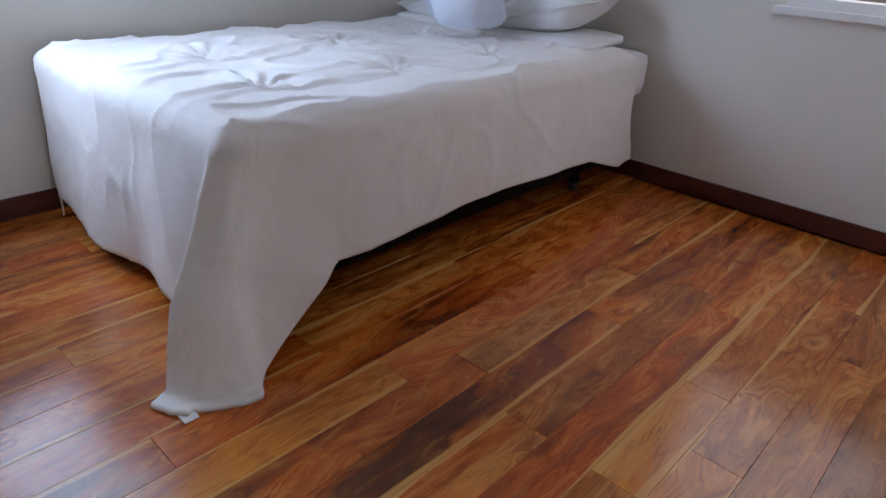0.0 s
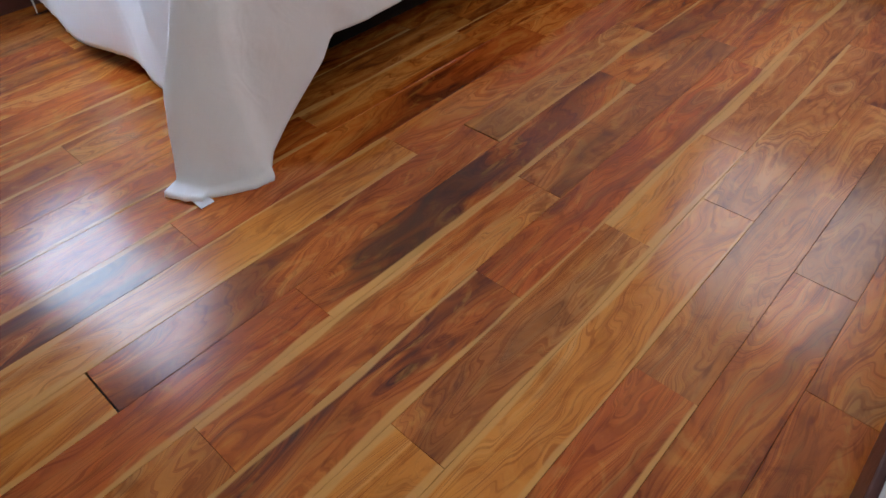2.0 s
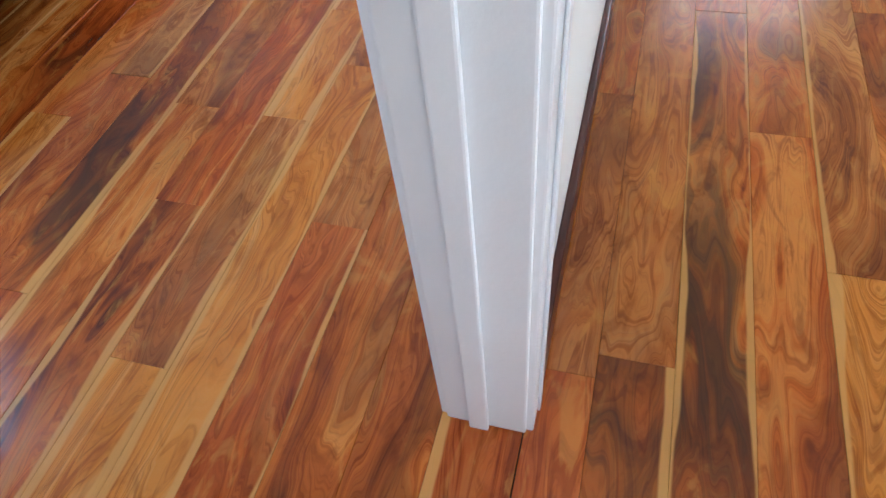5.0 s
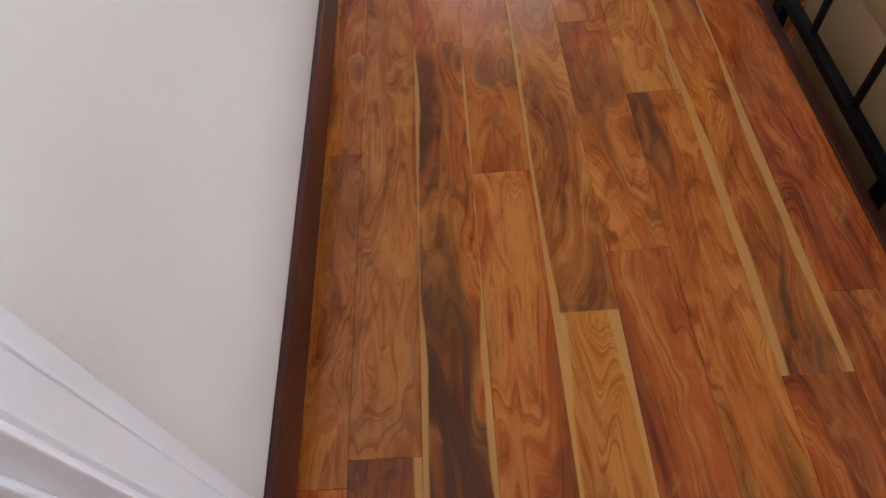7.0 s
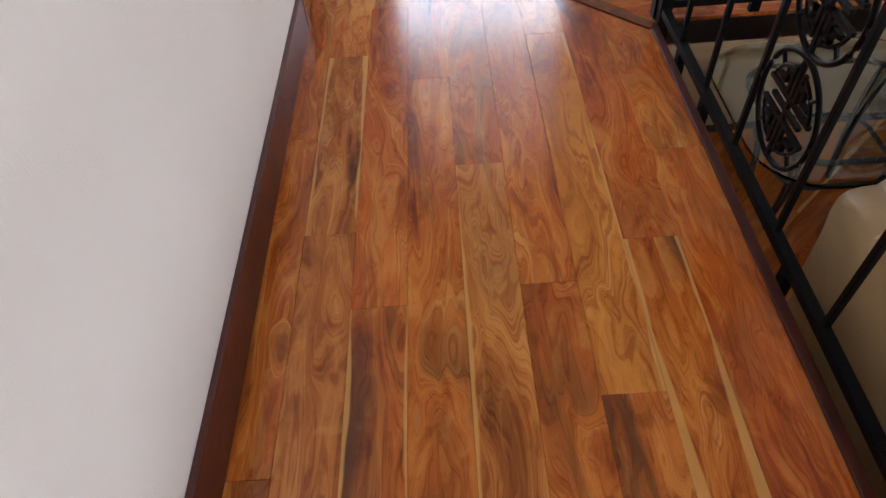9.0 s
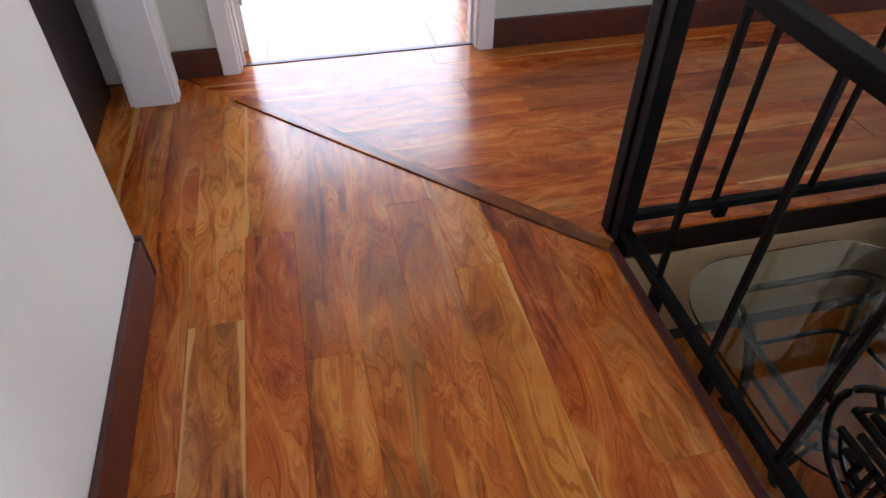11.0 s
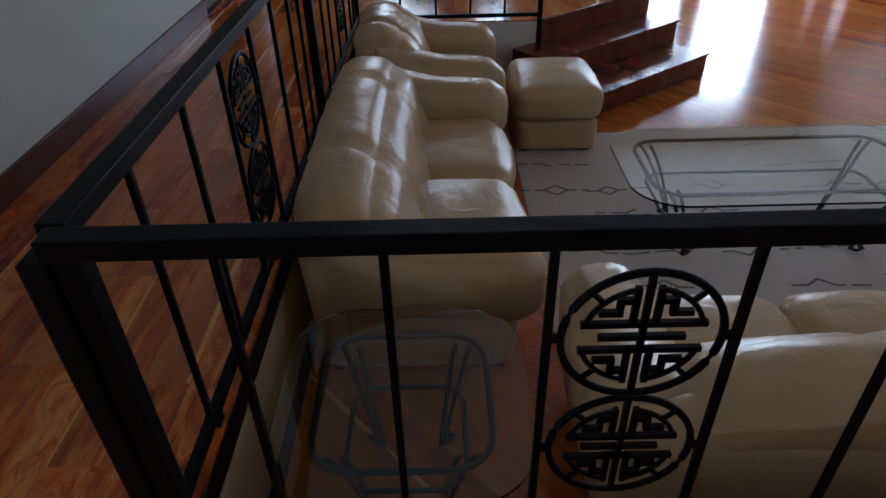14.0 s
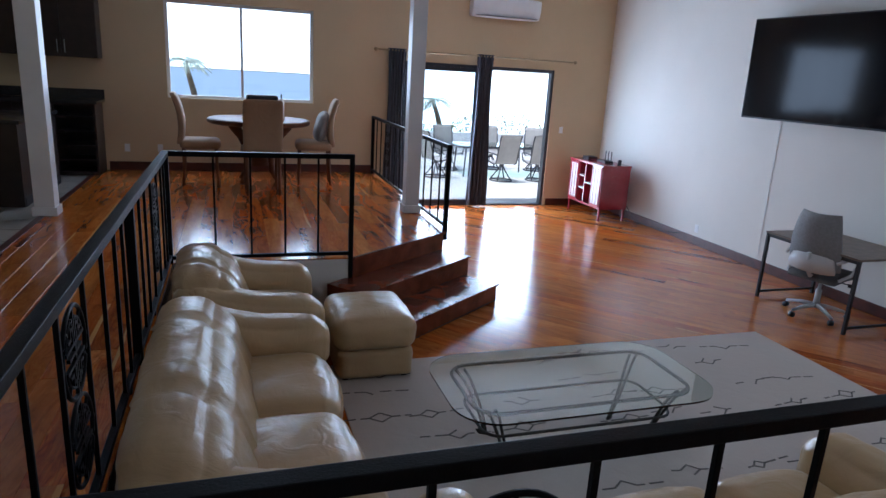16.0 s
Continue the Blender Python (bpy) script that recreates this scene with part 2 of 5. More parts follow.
WOOD_TAN = wood_floor("acacia_tan_burl", TAN_TONES, 0.25, heart=0.5, swirl=0.9)
WOOD_DARK = wood_floor("acacia_dark_heart", WOOD_TONES, 0.5, heart=0.9, swirl=0.75, shift_tone=-0.06)
WOOD_CALM = wood_floor("acacia_lounge", TAN_TONES, 0.06, rough=0.15, heart=0.25, swirl=0.5, shift_tone=-0.10, figure=0.5)
WOOD_DEEP = wood_floor("acacia_lounge_dark", WOOD_TONES, 0.04, rough=0.15, heart=0.3, swirl=0.5, shift_tone=-0.22, figure=0.5)
WOOD_STAIR = plain("stained_stair_wood", (0.15, 0.036, 0.015), 0.24, vary=0.4, scale=5, bump=0.05)
TRIM = plain("mahogany_trim", (0.075, 0.017, 0.011), 0.36, vary=0.3, scale=9, bump=0.1)
WALL = plain("cream_wall_paint", (0.74, 0.71, 0.65), 0.75, vary=0.03, scale=1.2, bump=0.25, fine=180)
WALL_TAN = plain("tan_wall_paint", (0.62, 0.475, 0.29), 0.75, vary=0.04, scale=1.2, bump=0.25, fine=180)
WALL_SAGE = plain("sage_wall_paint", (0.56, 0.58, 0.51), 0.75, vary=0.03, scale=1.2, bump=0.25, fine=180)
WHITE = plain("white_gloss_paint", (0.80, 0.80, 0.80), 0.32, vary=0.04, scale=3, bump=0.12, fine=90)
CEIL = plain("ceiling_paint", (0.78, 0.77, 0.74), 0.9, vary=0.03, scale=2, bump=0.3, fine=120)
IRON = plain("black_iron", (0.004, 0.004, 0.0045), 0.42, metal=0.0, vary=0.35, scale=14, bump=0.25, fine=220)
IRON.node_tree.nodes["Principled BSDF"].inputs["Specular IOR Level"].default_value = 0.09
STEEL = plain("brushed_steel", (0.42, 0.42, 0.40), 0.35, metal=0.9, vary=0.15, scale=20, bump=0.1)
LEATHER = leather("cream_leather", (0.52, 0.355, 0.18))
LINEN = cloth("white_linen", (0.86, 0.84, 0.83), 900, 0.22)
SHEET = cloth("white_sheet", (0.82, 0.81, 0.82), 900, 0.2)
BLACK = plain("black_plastic", (0.018, 0.018, 0.02), 0.45, vary=0.25, bump=0.1)
SUBFLOOR = plain("dark_joint", (0.03, 0.014, 0.008), 0.8)


# ---------------------------------------------------------------- shapes
def part(name, bm, material, parent=None, label="", smooth=False, at=None):
    """Links a bmesh as one mesh object, under a thing or under a part."""
    me = bpy.data.meshes.new(name)
    bm.normal_update()
    bm.to_mesh(me)
    bm.free()
    if smooth:
        me.polygons.foreach_set("use_smooth", [True] * len(me.polygons))
    me.materials.append(material)
    ob = new(name, me)
    if parent is not None:
        ob.parent = parent
    if at is not None:
        ob.matrix_basis = at
    if label:
        ob["label"] = label
    return ob


def thing(name, label, category, x=0, y=0, z=0, turn=0, group=""):
    return_ob = new(name)
    return_ob.empty_display_size = 0.1
    return_ob.matrix_basis = pose(x, y, z, 0, 0, turn)
    return tagged(return_ob, label, category, group)


def box(bm, x0, y0, z0, x1, y1, z1, bevel=0.0):
    m = Matrix.LocRotScale(((x0 + x1) / 2, (y0 + y1) / 2, (z0 + z1) / 2), None, (abs(x1 - x0), abs(y1 - y0), abs(z1 - z0)))
    made = bmesh.ops.create_cube(bm, size=1, matrix=m)["verts"]
    if bevel:
        edges = {e for v in made for e in v.link_edges}
        bmesh.ops.bevel(bm, geom=list(edges), offset=bevel, segments=2, affect="EDGES", profile=0.6)
    return bm


def boxes(*rows, bevel=0.0):
    bm = bmesh.new()
    for r in rows:
        box(bm, *r, bevel=bevel)
    return bm


def tube(bm, points, radius, sides=8, closed=False):
    """A round rod along a line of points."""
    pts = [Vector(p) for p in points]
    n = len(pts)
    rings = []
    for i, p in enumerate(pts):
        a = pts[i - 1] if (i or closed) else p
        c = pts[(i + 1) % n] if (i < n - 1 or closed) else p
        d = (c - a).normalized()
        up = Vector((0, 0, 1)) if abs(d.z) < 0.95 else Vector((1, 0, 0))
        u = d.cross(up).normalized()
        w = u.cross(d)
        r = radius[i] if isinstance(radius, (list, tuple)) else radius
        rings.append([bm.verts.new(p + (u * math.cos(t) + w * math.sin(t)) * r) for t in [2 * math.pi * k / sides for k in range(sides)]])
    for i in range(n if closed else n - 1):
        a, c = rings[i], rings[(i + 1) % n]
        for k in range(sides):
            bm.faces.new((a[k], a[(k + 1) % sides], c[(k + 1) % sides], c[k]))
    if not closed:
        bm.faces.new(rings[0])
        bm.faces.new(rings[-1][::-1])
    bmesh.ops.recalc_face_normals(bm, faces=bm.faces)
    return bm


def slab(points, z0, z1):
    """A flat prism on a convex or plain outline."""
    bm = bmesh.new()
    lo = [bm.verts.new((x, y, z0)) for x, y in points]
    hi = [bm.verts.new((x, y, z1)) for x, y in points]
    bm.faces.new(lo[::-1])
    bm.faces.new(hi)
    k = len(points)
    for i in range(k):
        bm.faces.new((lo[i], lo[(i + 1) % k], hi[(i + 1) % k], hi[i]))
    bmesh.ops.recalc_face_normals(bm, faces=bm.faces)
    return bm


def cushion(size, radius, n=14, puff=0.0, wrinkle=0.0, seed=0.0, freq=3.0, shape=None):
    """A soft rounded block around its middle: puffed faces and creases."""
    bm = bmesh.new()
    bmesh.ops.create_cube(bm, size=2)
    bmesh.ops.subdivide_edges(bm, edges=bm.edges[:], cuts=n, use_grid_fill=True)
    hx, hy, hz = [s / 2 for s in size]
    r = min(radius, hx, hy, hz)
    for v in bm.verts:
        q = v.co.copy()
        p = Vector((q.x * hx, q.y * hy, q.z * hz))
        c = Vector((max(-hx + r, min(hx - r, p.x)), max(-hy + r, min(hy - r, p.y)), max(-hz + r, min(hz - r, p.z))))
        d = p - c
        if d.length > 1e-6:
            d = d.normalized() * r
        p = c + d
        if puff:
            p += Vector((p.x / hx * (1 - q.y ** 2) * (1 - q.z ** 2), p.y / hy * (1 - q.x ** 2) * (1 - q.z ** 2), p.z / hz * (1 - q.x ** 2) * (1 - q.y ** 2))) * puff
        if wrinkle:
            s = Vector((p.x, p.y, p.z)) * freq + Vector((seed, seed * 1.7, seed * 0.3))
            p += p.normalized() * ((noise.fractal(s, 0.9, 2.1, 4) * 0.6 - abs(noise.noise(s * 1.7)) * 0.8 + 0.2) * wrinkle)
        if shape:
            p = shape(p, q)
        v.co = p
    return bm


# ---------------------------------------------------------------- setting: floors
PW = 0.158
plank_cache = {}


def plank(parent, x0, y0, x1, y1, material, z=0.0):
    """One board along its longer side, its top edges eased."""
    along_x = abs(x1 - x0) >= abs(y1 - y0)
    length, width = (x1 - x0, y1 - y0) if along_x else (y1 - y0, x1 - x0)
    key = (round(length, 2), round(width, 3), material.name)
    if key not in plank_cache:
        bm = bmesh.new()
        a, c, e = length / 2 - 0.0004, width / 2 - 0.0004, 0.0008
        rings = [[bm.verts.new(p) for p in ((-a + i, -c + i, h), (a - i, -c + i, h), (a - i, c - i, h), (-a + i, c - i, h))] for i, h in ((0, -0.012), (0, -e), (e, 0))]
        bm.faces.new(rings[2])
        for lo, hi in ((rings[0], rings[1]), (rings[1], rings[2])):
            for k in range(4):
                bm.faces.new((lo[k], lo[(k + 1) % 4], hi[(k + 1) % 4], hi[k]))
        me = bpy.data.meshes.new("plank")
        bm.to_mesh(me)
        bm.free()
        me.materials.append(material)
        plank_cache[key] = me
    ob = new("plank", plank_cache[key])
    ob.parent = parent
    ob.matrix_basis = pose((x0 + x1) / 2, (y0 + y1) / 2, z, 0, 0, 0 if along_x else 90)
    return ob


def plank_cut(parent, outline, material, z=0.0, turn=0.0):
    """One board with a slanting end."""
    mx = sum(p[0] for p in outline) / len(outline)
    my = sum(p[1] for p in outline) / len(outline)
    c, s = math.cos(-turn), math.sin(-turn)
    loc = [((x - mx) * c - (y - my) * s, (x - mx) * s + (y - my) * c) for x, y in outline]
    return part("plank", slab(loc, -0.012, 0), material, parent, at=Matrix.Translation((mx, my, z)) @ Matrix.Rotation(turn, 4, "Z"))


def clip(poly, px, py, nx, ny):
    """Keeps the side of a line where (p - line).n >= 0."""
    out = []
    for i, a in enumerate(poly):
        b2 = poly[(i + 1) % len(poly)]
        da, db = (a[0] - px) * nx + (a[1] - py) * ny, (b2[0] - px) * nx + (b2[1] - py) * ny
        if da >= 0:
            out.append(a)
        if (da >= 0) != (db >= 0):
            t = da / (da - db)
            out.append((a[0] + (b2[0] - a[0]) * t, a[1] + (b2[1] - a[1]) * t))
    return out


def any_wood():
    return random.choice((WOOD, WOOD, WOOD, WOOD_RED, WOOD_DARK, WOOD_RED, WOOD_TAN, WOOD))


def joints(lo, hi, fixed=(), mean=1.15):
    """Where the boards of one row end, keeping to those that are known."""
    marks = [lo] + sorted(f for f in fixed if lo + 0.1 < f < hi - 0.1) + [hi]
    out = [lo]
    for a, b2 in zip(marks, marks[1:]):
        span = b2 - a
        k = max(1, round(span / mean)) if span > 1.75 else 1
        for i in range(1, k):
            out.append(a + span * (i + random.uniform(-0.22, 0.22)) / k)
        out.append(b2)
    return out


def mitre_x(y):
    return -0.08 + (y + 0.12) * 0.98


floor_hall = tagged(part("floor_hall", slab([(-1.5, -3.6), (XE, -3.6), (XE, -0.115), (-0.08, -0.115), (-1.5, -1.55)], -0.12, -0.012), SUBFLOOR), "glossy acacia plank floor of the hall", kind="structure")
# rows of the hall: south edge -> known board ends and boards of a known tone
HALL_ROWS = {-1.376: ([1.006, 2.628], {1.006: WOOD_TAN, 2.628: WOOD_DARK}), -1.218: ([-0.30, 1.29, 3.0], {1.29: WOOD_DARK, -0.30: WOOD_RED}), -1.06: ([0.238, 1.86], {0.238: WOOD, 1.86: WOOD_RED}),
             -0.902: ([0.735, 2.31], {0.735: WOOD_TAN, 2.31: WOOD_LIGHT}), -0.744: ([-0.366, 1.242, 2.148], {-0.366: WOOD, 1.242: WOOD, 2.148: WOOD_RED}), -0.586: ([-0.014, 1.592], {-0.014: WOOD_LIGHT, 1.592: WOOD_DARK}),
             -0.428: ([1.1, 2.5], {1.1: WOOD_DARK}), -0.27: ([0.722, 2.3], {0.722: WOOD_RED})}
rows = sorted(HALL_ROWS)
for i, y in enumerate(rows):
    top = rows[i + 1] if i + 1 < len(rows) else -0.085
    ends, tones = HALL_ROWS[y]
    west = mitre_x((y + top) / 2)
    cuts = joints(west, XE, ends)
    for k, (a, b2) in enumerate(zip(cuts, cuts[1:])):
        wood = tones.get(a, None) or any_wood()
        if k == 0:
            plank_cut(floor_hall, [(mitre_x(y), y), (b2, y), (b2, top), (mitre_x(top), top)], wood)
        else:
            plank(floor_hall, a, y, b2, top, wood)
for y, top, west in ((-1.50, -1.376, mitre_x(-1.43)),):
    cuts = joints(west, XE, [0.55])
    for k, (a, b2) in enumerate(zip(cuts, cuts[1:])):
        if k == 0:
            plank_cut(floor_hall, [(mitre_x(y), y), (b2, y), (b2, top), (mitre_x(top), top)], WOOD_RED)
        else:
            plank(floor_hall, a, y, b2, top, any_wood())
# the doorway to the south of the hall's west end
y = -1.50
while y > -3.4:
    cuts = joints(-1.42, -0.2, [])
    for a, b2 in zip(cuts, cuts[1:]):
        plank(floor_hall, a, y - PW, b2, y, random.choice((WOOD, WOOD_RED)))
    y -= PW
# hall edge board over the pit, and the mitre strip
part("nosing", boxes((-3.48, -0.0175, -0.03, 3.48, 0.0175, 0.003), bevel=0.006), TRIM, floor_hall, at=pose(3.42, -0.0675, 0))
strip_bm = bmesh.new()
box(strip_bm, -0.785, -0.032, -0.01, 0.88, 0.032, 0.007, bevel=0.004)
part("mitre_strip", strip_bm, WOOD_DARK, floor_hall, at=pose(-0.635, -0.685, 0, 0, 0, 44.4))

# corridor along the west rail, and the dining platform
floor_corridor = tagged(part("floor_corridor", slab([(-1.5, -1.55), (-0.05, -0.1), (-0.05, YB), (-1.5, YB)], -0.12, -0.013), SUBFLOOR), "glossy acacia plank floor of the corridor", kind="structure")
x = -1.475
edges = []
while x < -0.1:
    edges.append((x, min(x + PW, -0.05)))
    x += PW
for a, b2 in edges:
    south = (a + 0.08) / 0.98 - 0.12
    south2 = (b2 + 0.08) / 0.98 - 0.12
    cuts = joints(max((south + south2) / 2, -1.3), YB, [random.uniform(0.2, 1.4)])
    for k, (c, d) in enumerate(zip(cuts, cuts[1:])):
        if k == 0:
            plank_cut(floor_corridor, [(a, max(south, -1.5)), (b2, max(south2, -1.5)), (b2, d), (a, d)][::1], random.choice((WOOD, WOOD_RED, WOOD_RED)), turn=radians(90))
        else:
            plank(floor_corridor, a, c, b2, d, random.choice((WOOD_RED, WOOD_CALM, WOOD_DEEP) if c < 2.5 else (WOOD_CALM, WOOD_DEEP)))
R1, R2, R3 = (2.58, 5.39), (2.785, 5.08), (2.97, 4.71)
sd = Vector((0.79, 0.613))
floor_platform = tagged(part("floor_platform", slab([(-0.05, 4.5), (1.44, 4.5), R1, (2.66, 5.6), (2.66, YB), (-0.05, YB)], LOW, -0.013), WALL), "glossy acacia plank floor of the raised dining platform", kind="structure")
x = -0.05
while x < 2.65:
    x2 = min(x + PW, 2.66)
    cuts = joints(4.4, YB, [random.uniform(5.6, 7)], 1.5)
    for c, d in zip(cuts, cuts[1:]):
        poly = [(x, c), (x2, c), (x2, d), (x, d)]
        if c < 6.2:
            poly = clip(clip(poly, 1.44, 4.507, -0.613, 0.79), 0, 4.5, 0, 1)
            if len(poly) > 2:
                plank_cut(floor_platform, poly, random.choice((WOOD_CALM, WOOD_DEEP, WOOD_DEEP)), 0.0, radians(90))
        else:
            plank(floor_platform, x, c, x2, d, random.choice((WOOD_CALM, WOOD_DEEP, WOOD_DEEP)))
    x = x2

# sunken floor, boards laid on the slant
floor_sunken = tagged(part("floor_sunken", slab([(-0.2, -0.1), (XE, -0.1), (XE, YB), (-0.2, YB)], LOW - 0.1, LOW - 0.012), SUBFLOOR), "glossy acacia plank floor laid diagonally in the sunken lounge", kind="structure")
ang = radians(-48)
du, dv = Vector((math.cos(ang), math.sin(ang))), Vector((-math.sin(ang), math.cos(ang)))
v0 = -1.0
while v0 < 13.0:
    cuts = joints(-8.5, 6.0, [random.uniform(-3, 1)], 1.9)
    for a, b2 in zip(cuts, cuts[1:]):
        poly = [tuple(du * p + dv * q) for p, q in ((a, v0), (b2, v0), (b2, v0 + PW), (a, v0 + PW))]
        for c in ((0.0, 0, 1, 0), (XE, 0, -1, 0), (0, 0.0, 0, 1), (0, YB, 0, -1)):
            poly = clip(poly, *c) if len(poly) > 2 else poly
        if len(poly) > 2 and not all(p[0] < 2.4 and p[1] > 5.8 for p in poly):
            plank_cut(floor_sunken, poly, random.choice((WOOD_CALM, WOOD_CALM, WOOD_DEEP)), LOW, ang)
    v0 += PW

# bedroom floor
floor_bedroom = tagged(part("floor_bedroom", slab([(-0.3, -5.4), (4.6, -5.4), (4.6, -1.45), (-0.3, -1.45)], -0.12, -0.0135), SUBFLOOR), "glossy acacia plank floor of the bedroom", kind="structure")
BED_ROWS = {-2: ([2.2], {}), -1: ([0.6, 1.86], {1.86: WOOD, 0.6: WOOD_TAN}), 0: ([0.9, 2.395], {2.395: WOOD_RED, 0.9: WOOD_TAN}), 1: ([0.5, 1.738, 3.3], {1.738: WOOD_LIGHT, 0.5: WOOD_TAN}), 2: ([1.437, 2.018, 2.87], {1.437: WOOD_LIGHT, 2.018: WOOD_TAN, 2.87: WOOD_LIGHT, -0.24: WOOD_TAN}),
            3: ([0.9, 2.40], {2.40: WOOD_DARK, 0.9: WOOD_RED}), 4: ([0.8, 2.008], {2.008: WOOD, 0.8: WOOD_TAN}), 5: ([1.3, 2.758], {2.758: WOOD_RED, 1.3: WOOD_DARK}), 6: ([0.9, 1.9, 3.253], {3.253: WOOD_LIGHT, 1.9: WOOD, 0.9: WOOD_TAN}),
            7: ([0.6, 2.128, 3.6], {2.128: WOOD_LIGHT, 0.6: WOOD_RED}), 8: ([1.2, 2.84], {1.2: WOOD_RED, 2.84: WOOD_DARK})}
for k in range(-2, 24):
    top = -1.988 - k * PW
    lo = max(top - PW, -5.25)
    top = min(top, -1.662)
    ends, tones = BED_ROWS[k] if k in BED_ROWS else ([random.uniform(0.5, 3)], {})
    cuts = joints(-0.24, 4.5, ends)
    for a, b2 in zip(cuts, cuts[1:]):
        if top - lo > 0.01:
            plank(floor_bedroom, a, lo, b2, top, tones.get(a, None) or any_wood())
plank(floor_bedroom, 2.822, -1.672, 3.70, -1.502, WOOD_RED)

# far room to the west
floor_room = tagged(part("floor_room", slab([(-4.02, -3.0), (-1.5, -3.0), (-1.5, 2.5), (-4.02, 2.5)], -0.12, -0.013), SUBFLOOR), "sunlit acacia plank floor of the west room", kind="structure")
y = -1.9
while y < 1.6:
    cuts = joints(-3.88, -1.478, [])
    for a, b2 in zip(cuts, cuts[1:]):
        plank(floor_room, a, y, b2, y + PW, any_wood())
    y += PW


# ---------------------------------------------------------------- setting: walls
def wall(name, label, material, *rows):
    return tagged(part(name, boxes(*rows), material), label, kind="structure")


T = 0.155
H = 3.4
HS = HALL_S
wall("wall_hall_south", "smooth cream painted wall beside the hall", WALL,
     (-0.18, HS - T, 0, 2.82, HS, 2.5), (3.70, HS - T, 0, XE, HS, 2.5), (2.82, HS - T, 2.06, 3.70, HS, 2.5), (-1.43, HS - T, 0, -1.22, HS, 2.5), (-1.22, HS - T, 2.06, -0.18, HS, 2.5), (-1.43, HS - T, 2.5, XE, HS, H))
wall("wall_west", "sage grey painted wall with a doorway", WALL_SAGE,
     (-1.43 - T, -0.13, 0, -1.43, 4.86, 2.5), (-1.43 - T, HS - T, 0, -1.43, -1.24, 2.5), (-1.43 - T, -1.24, 2.06, -1.43, -0.13, 2.5), (-1.43 - T, HS - T, 2.5, -1.43, 4.86, H))
wall("wall_north", "tan painted wall with a window and a sliding door", WALL_TAN,
     (-6, YB, LOW, -0.46, YB + 0.16, H), (1.66, YB, LOW, 3.0, YB + 0.16, H), (-0.46, YB, LOW, 1.66, YB + 0.16, 1.08), (-0.46, YB, 2.46, 1.66, YB + 0.16, H), (3.0, YB, 1.82, 5.82, YB + 0.16, H), (5.82, YB, LOW, XE + 0.2, YB + 0.16, H))
# The opening from y -0.9 to 2.4 is cut for the added hall window.
wall("wall_east", "pale cream painted wall behind the television", WALL, (XE, 2.4, LOW, XE + 0.16, YB, H), (XE, -1.6, LOW, XE + 0.16, -0.9, H), (XE, -0.9, LOW, XE + 0.16, 2.4, 0.85), (XE, -0.9, 2.75, XE + 0.16, 2.4, H))
wall("wall_pit_south", "tan wall under the edge of the hall floor", WALL_TAN, (-0.2, -0.10, LOW, XE, -0.055, -0.032))
wall("wall_pit_west", "tan wall under the edge of the corridor floor", WALL_TAN, (-0.1, -0.05, LOW, -0.05, 4.5, -0.014))
wall("wall_bedroom_west", "pale painted bedroom wall below a window", WALL,
     (-0.38, -5.4, 0, -0.24, -2.97, 2.5), (-0.38, -2.97, 0, -0.24, -1.75, 1.06), (-0.38, -2.97, 2.2, -0.24, -1.75, 2.5), (-0.38, -1.75, 0, -0.24, HS - T, 2.5))
wall("wall_bedroom_south", "pale painted bedroom wall with a window", WALL,
     (-0.24, -5.39, 0, 2.5, -5.25, 2.5), (3.7, -5.39, 0, 4.6, -5.25, 2.5), (2.5, -5.39, 0, 3.7, -5.25, 1.0), (2.5, -5.39, 2.2, 3.7, -5.25, 2.5))
wall("wall_bedroom_east", "pale painted bedroom wall", WALL, (4.5, -5.25, 0, 4.64, HS - T, 2.5))
wall("wall_room_west", "white wall with a wide window in the west room", WALL,
     (-4.02, -3, 0, -3.88, -1.6, 2.5), (-4.02, 0.4, 0, -3.88, 2.5, 2.5), (-4.02, -1.6, 0, -3.88, 0.4, 0.45), (-4.02, -1.6, 2.25, -3.88, 0.4, 2.5))
wall("wall_room_sides", "white side walls of the west room", WALL, (-3.88, -2.1, 0, -1.57, -1.95, 2.5), (-3.88, 1.6, 0, -1.57, 1.75, 2.5))
wall("wall_passage", "cream walls of the passage behind the hall", WALL, (-1.57, -3.6, 0, -1.43, HS - T, 2.5), (-1.43, -3.6, 0, -0.38, -3.5, 2.5))
wall("wall_kitchen", "plain kitchen walls", WALL_TAN, (-6.1, 4.8, 0, -6, YB, H), (-6, 4.72, 0, -1.57, 4.86, H))
ceilings = [("ceiling", (-1.57, HS - T, H, XE + 0.2, YB + 0.2, H + 0.12)), ("ceiling_kitchen", (-6.1, 4.7, H, -1.57, YB + 0.2, H + 0.12)), ("ceiling_bedroom", (-0.38, -5.4, 2.5, 4.64, HS - T, 2.62)),
            ("ceiling_room", (-4.02, -3, 2.5, -1.57, 4.7, 2.62)), ("ceiling_passage", (-1.57, -3.6, 2.5, -0.38, HS - T, 2.62))]
for nm, row in ceilings:
    tagged(part(nm, boxes(row), CEIL), "plain off-white ceiling", kind="structure")
floor_kitchen = tagged(part("floor_kitchen", boxes((-6, 4.86, -0.12, -1.41, YB, -0.012)), SUBFLOOR), "pale grey tiled kitchen floor", kind="structure")
TILE = plain("grey_tile", (0.33, 0.31, 0.28), 0.35, vary=0.12, scale=5, bump=0.1)
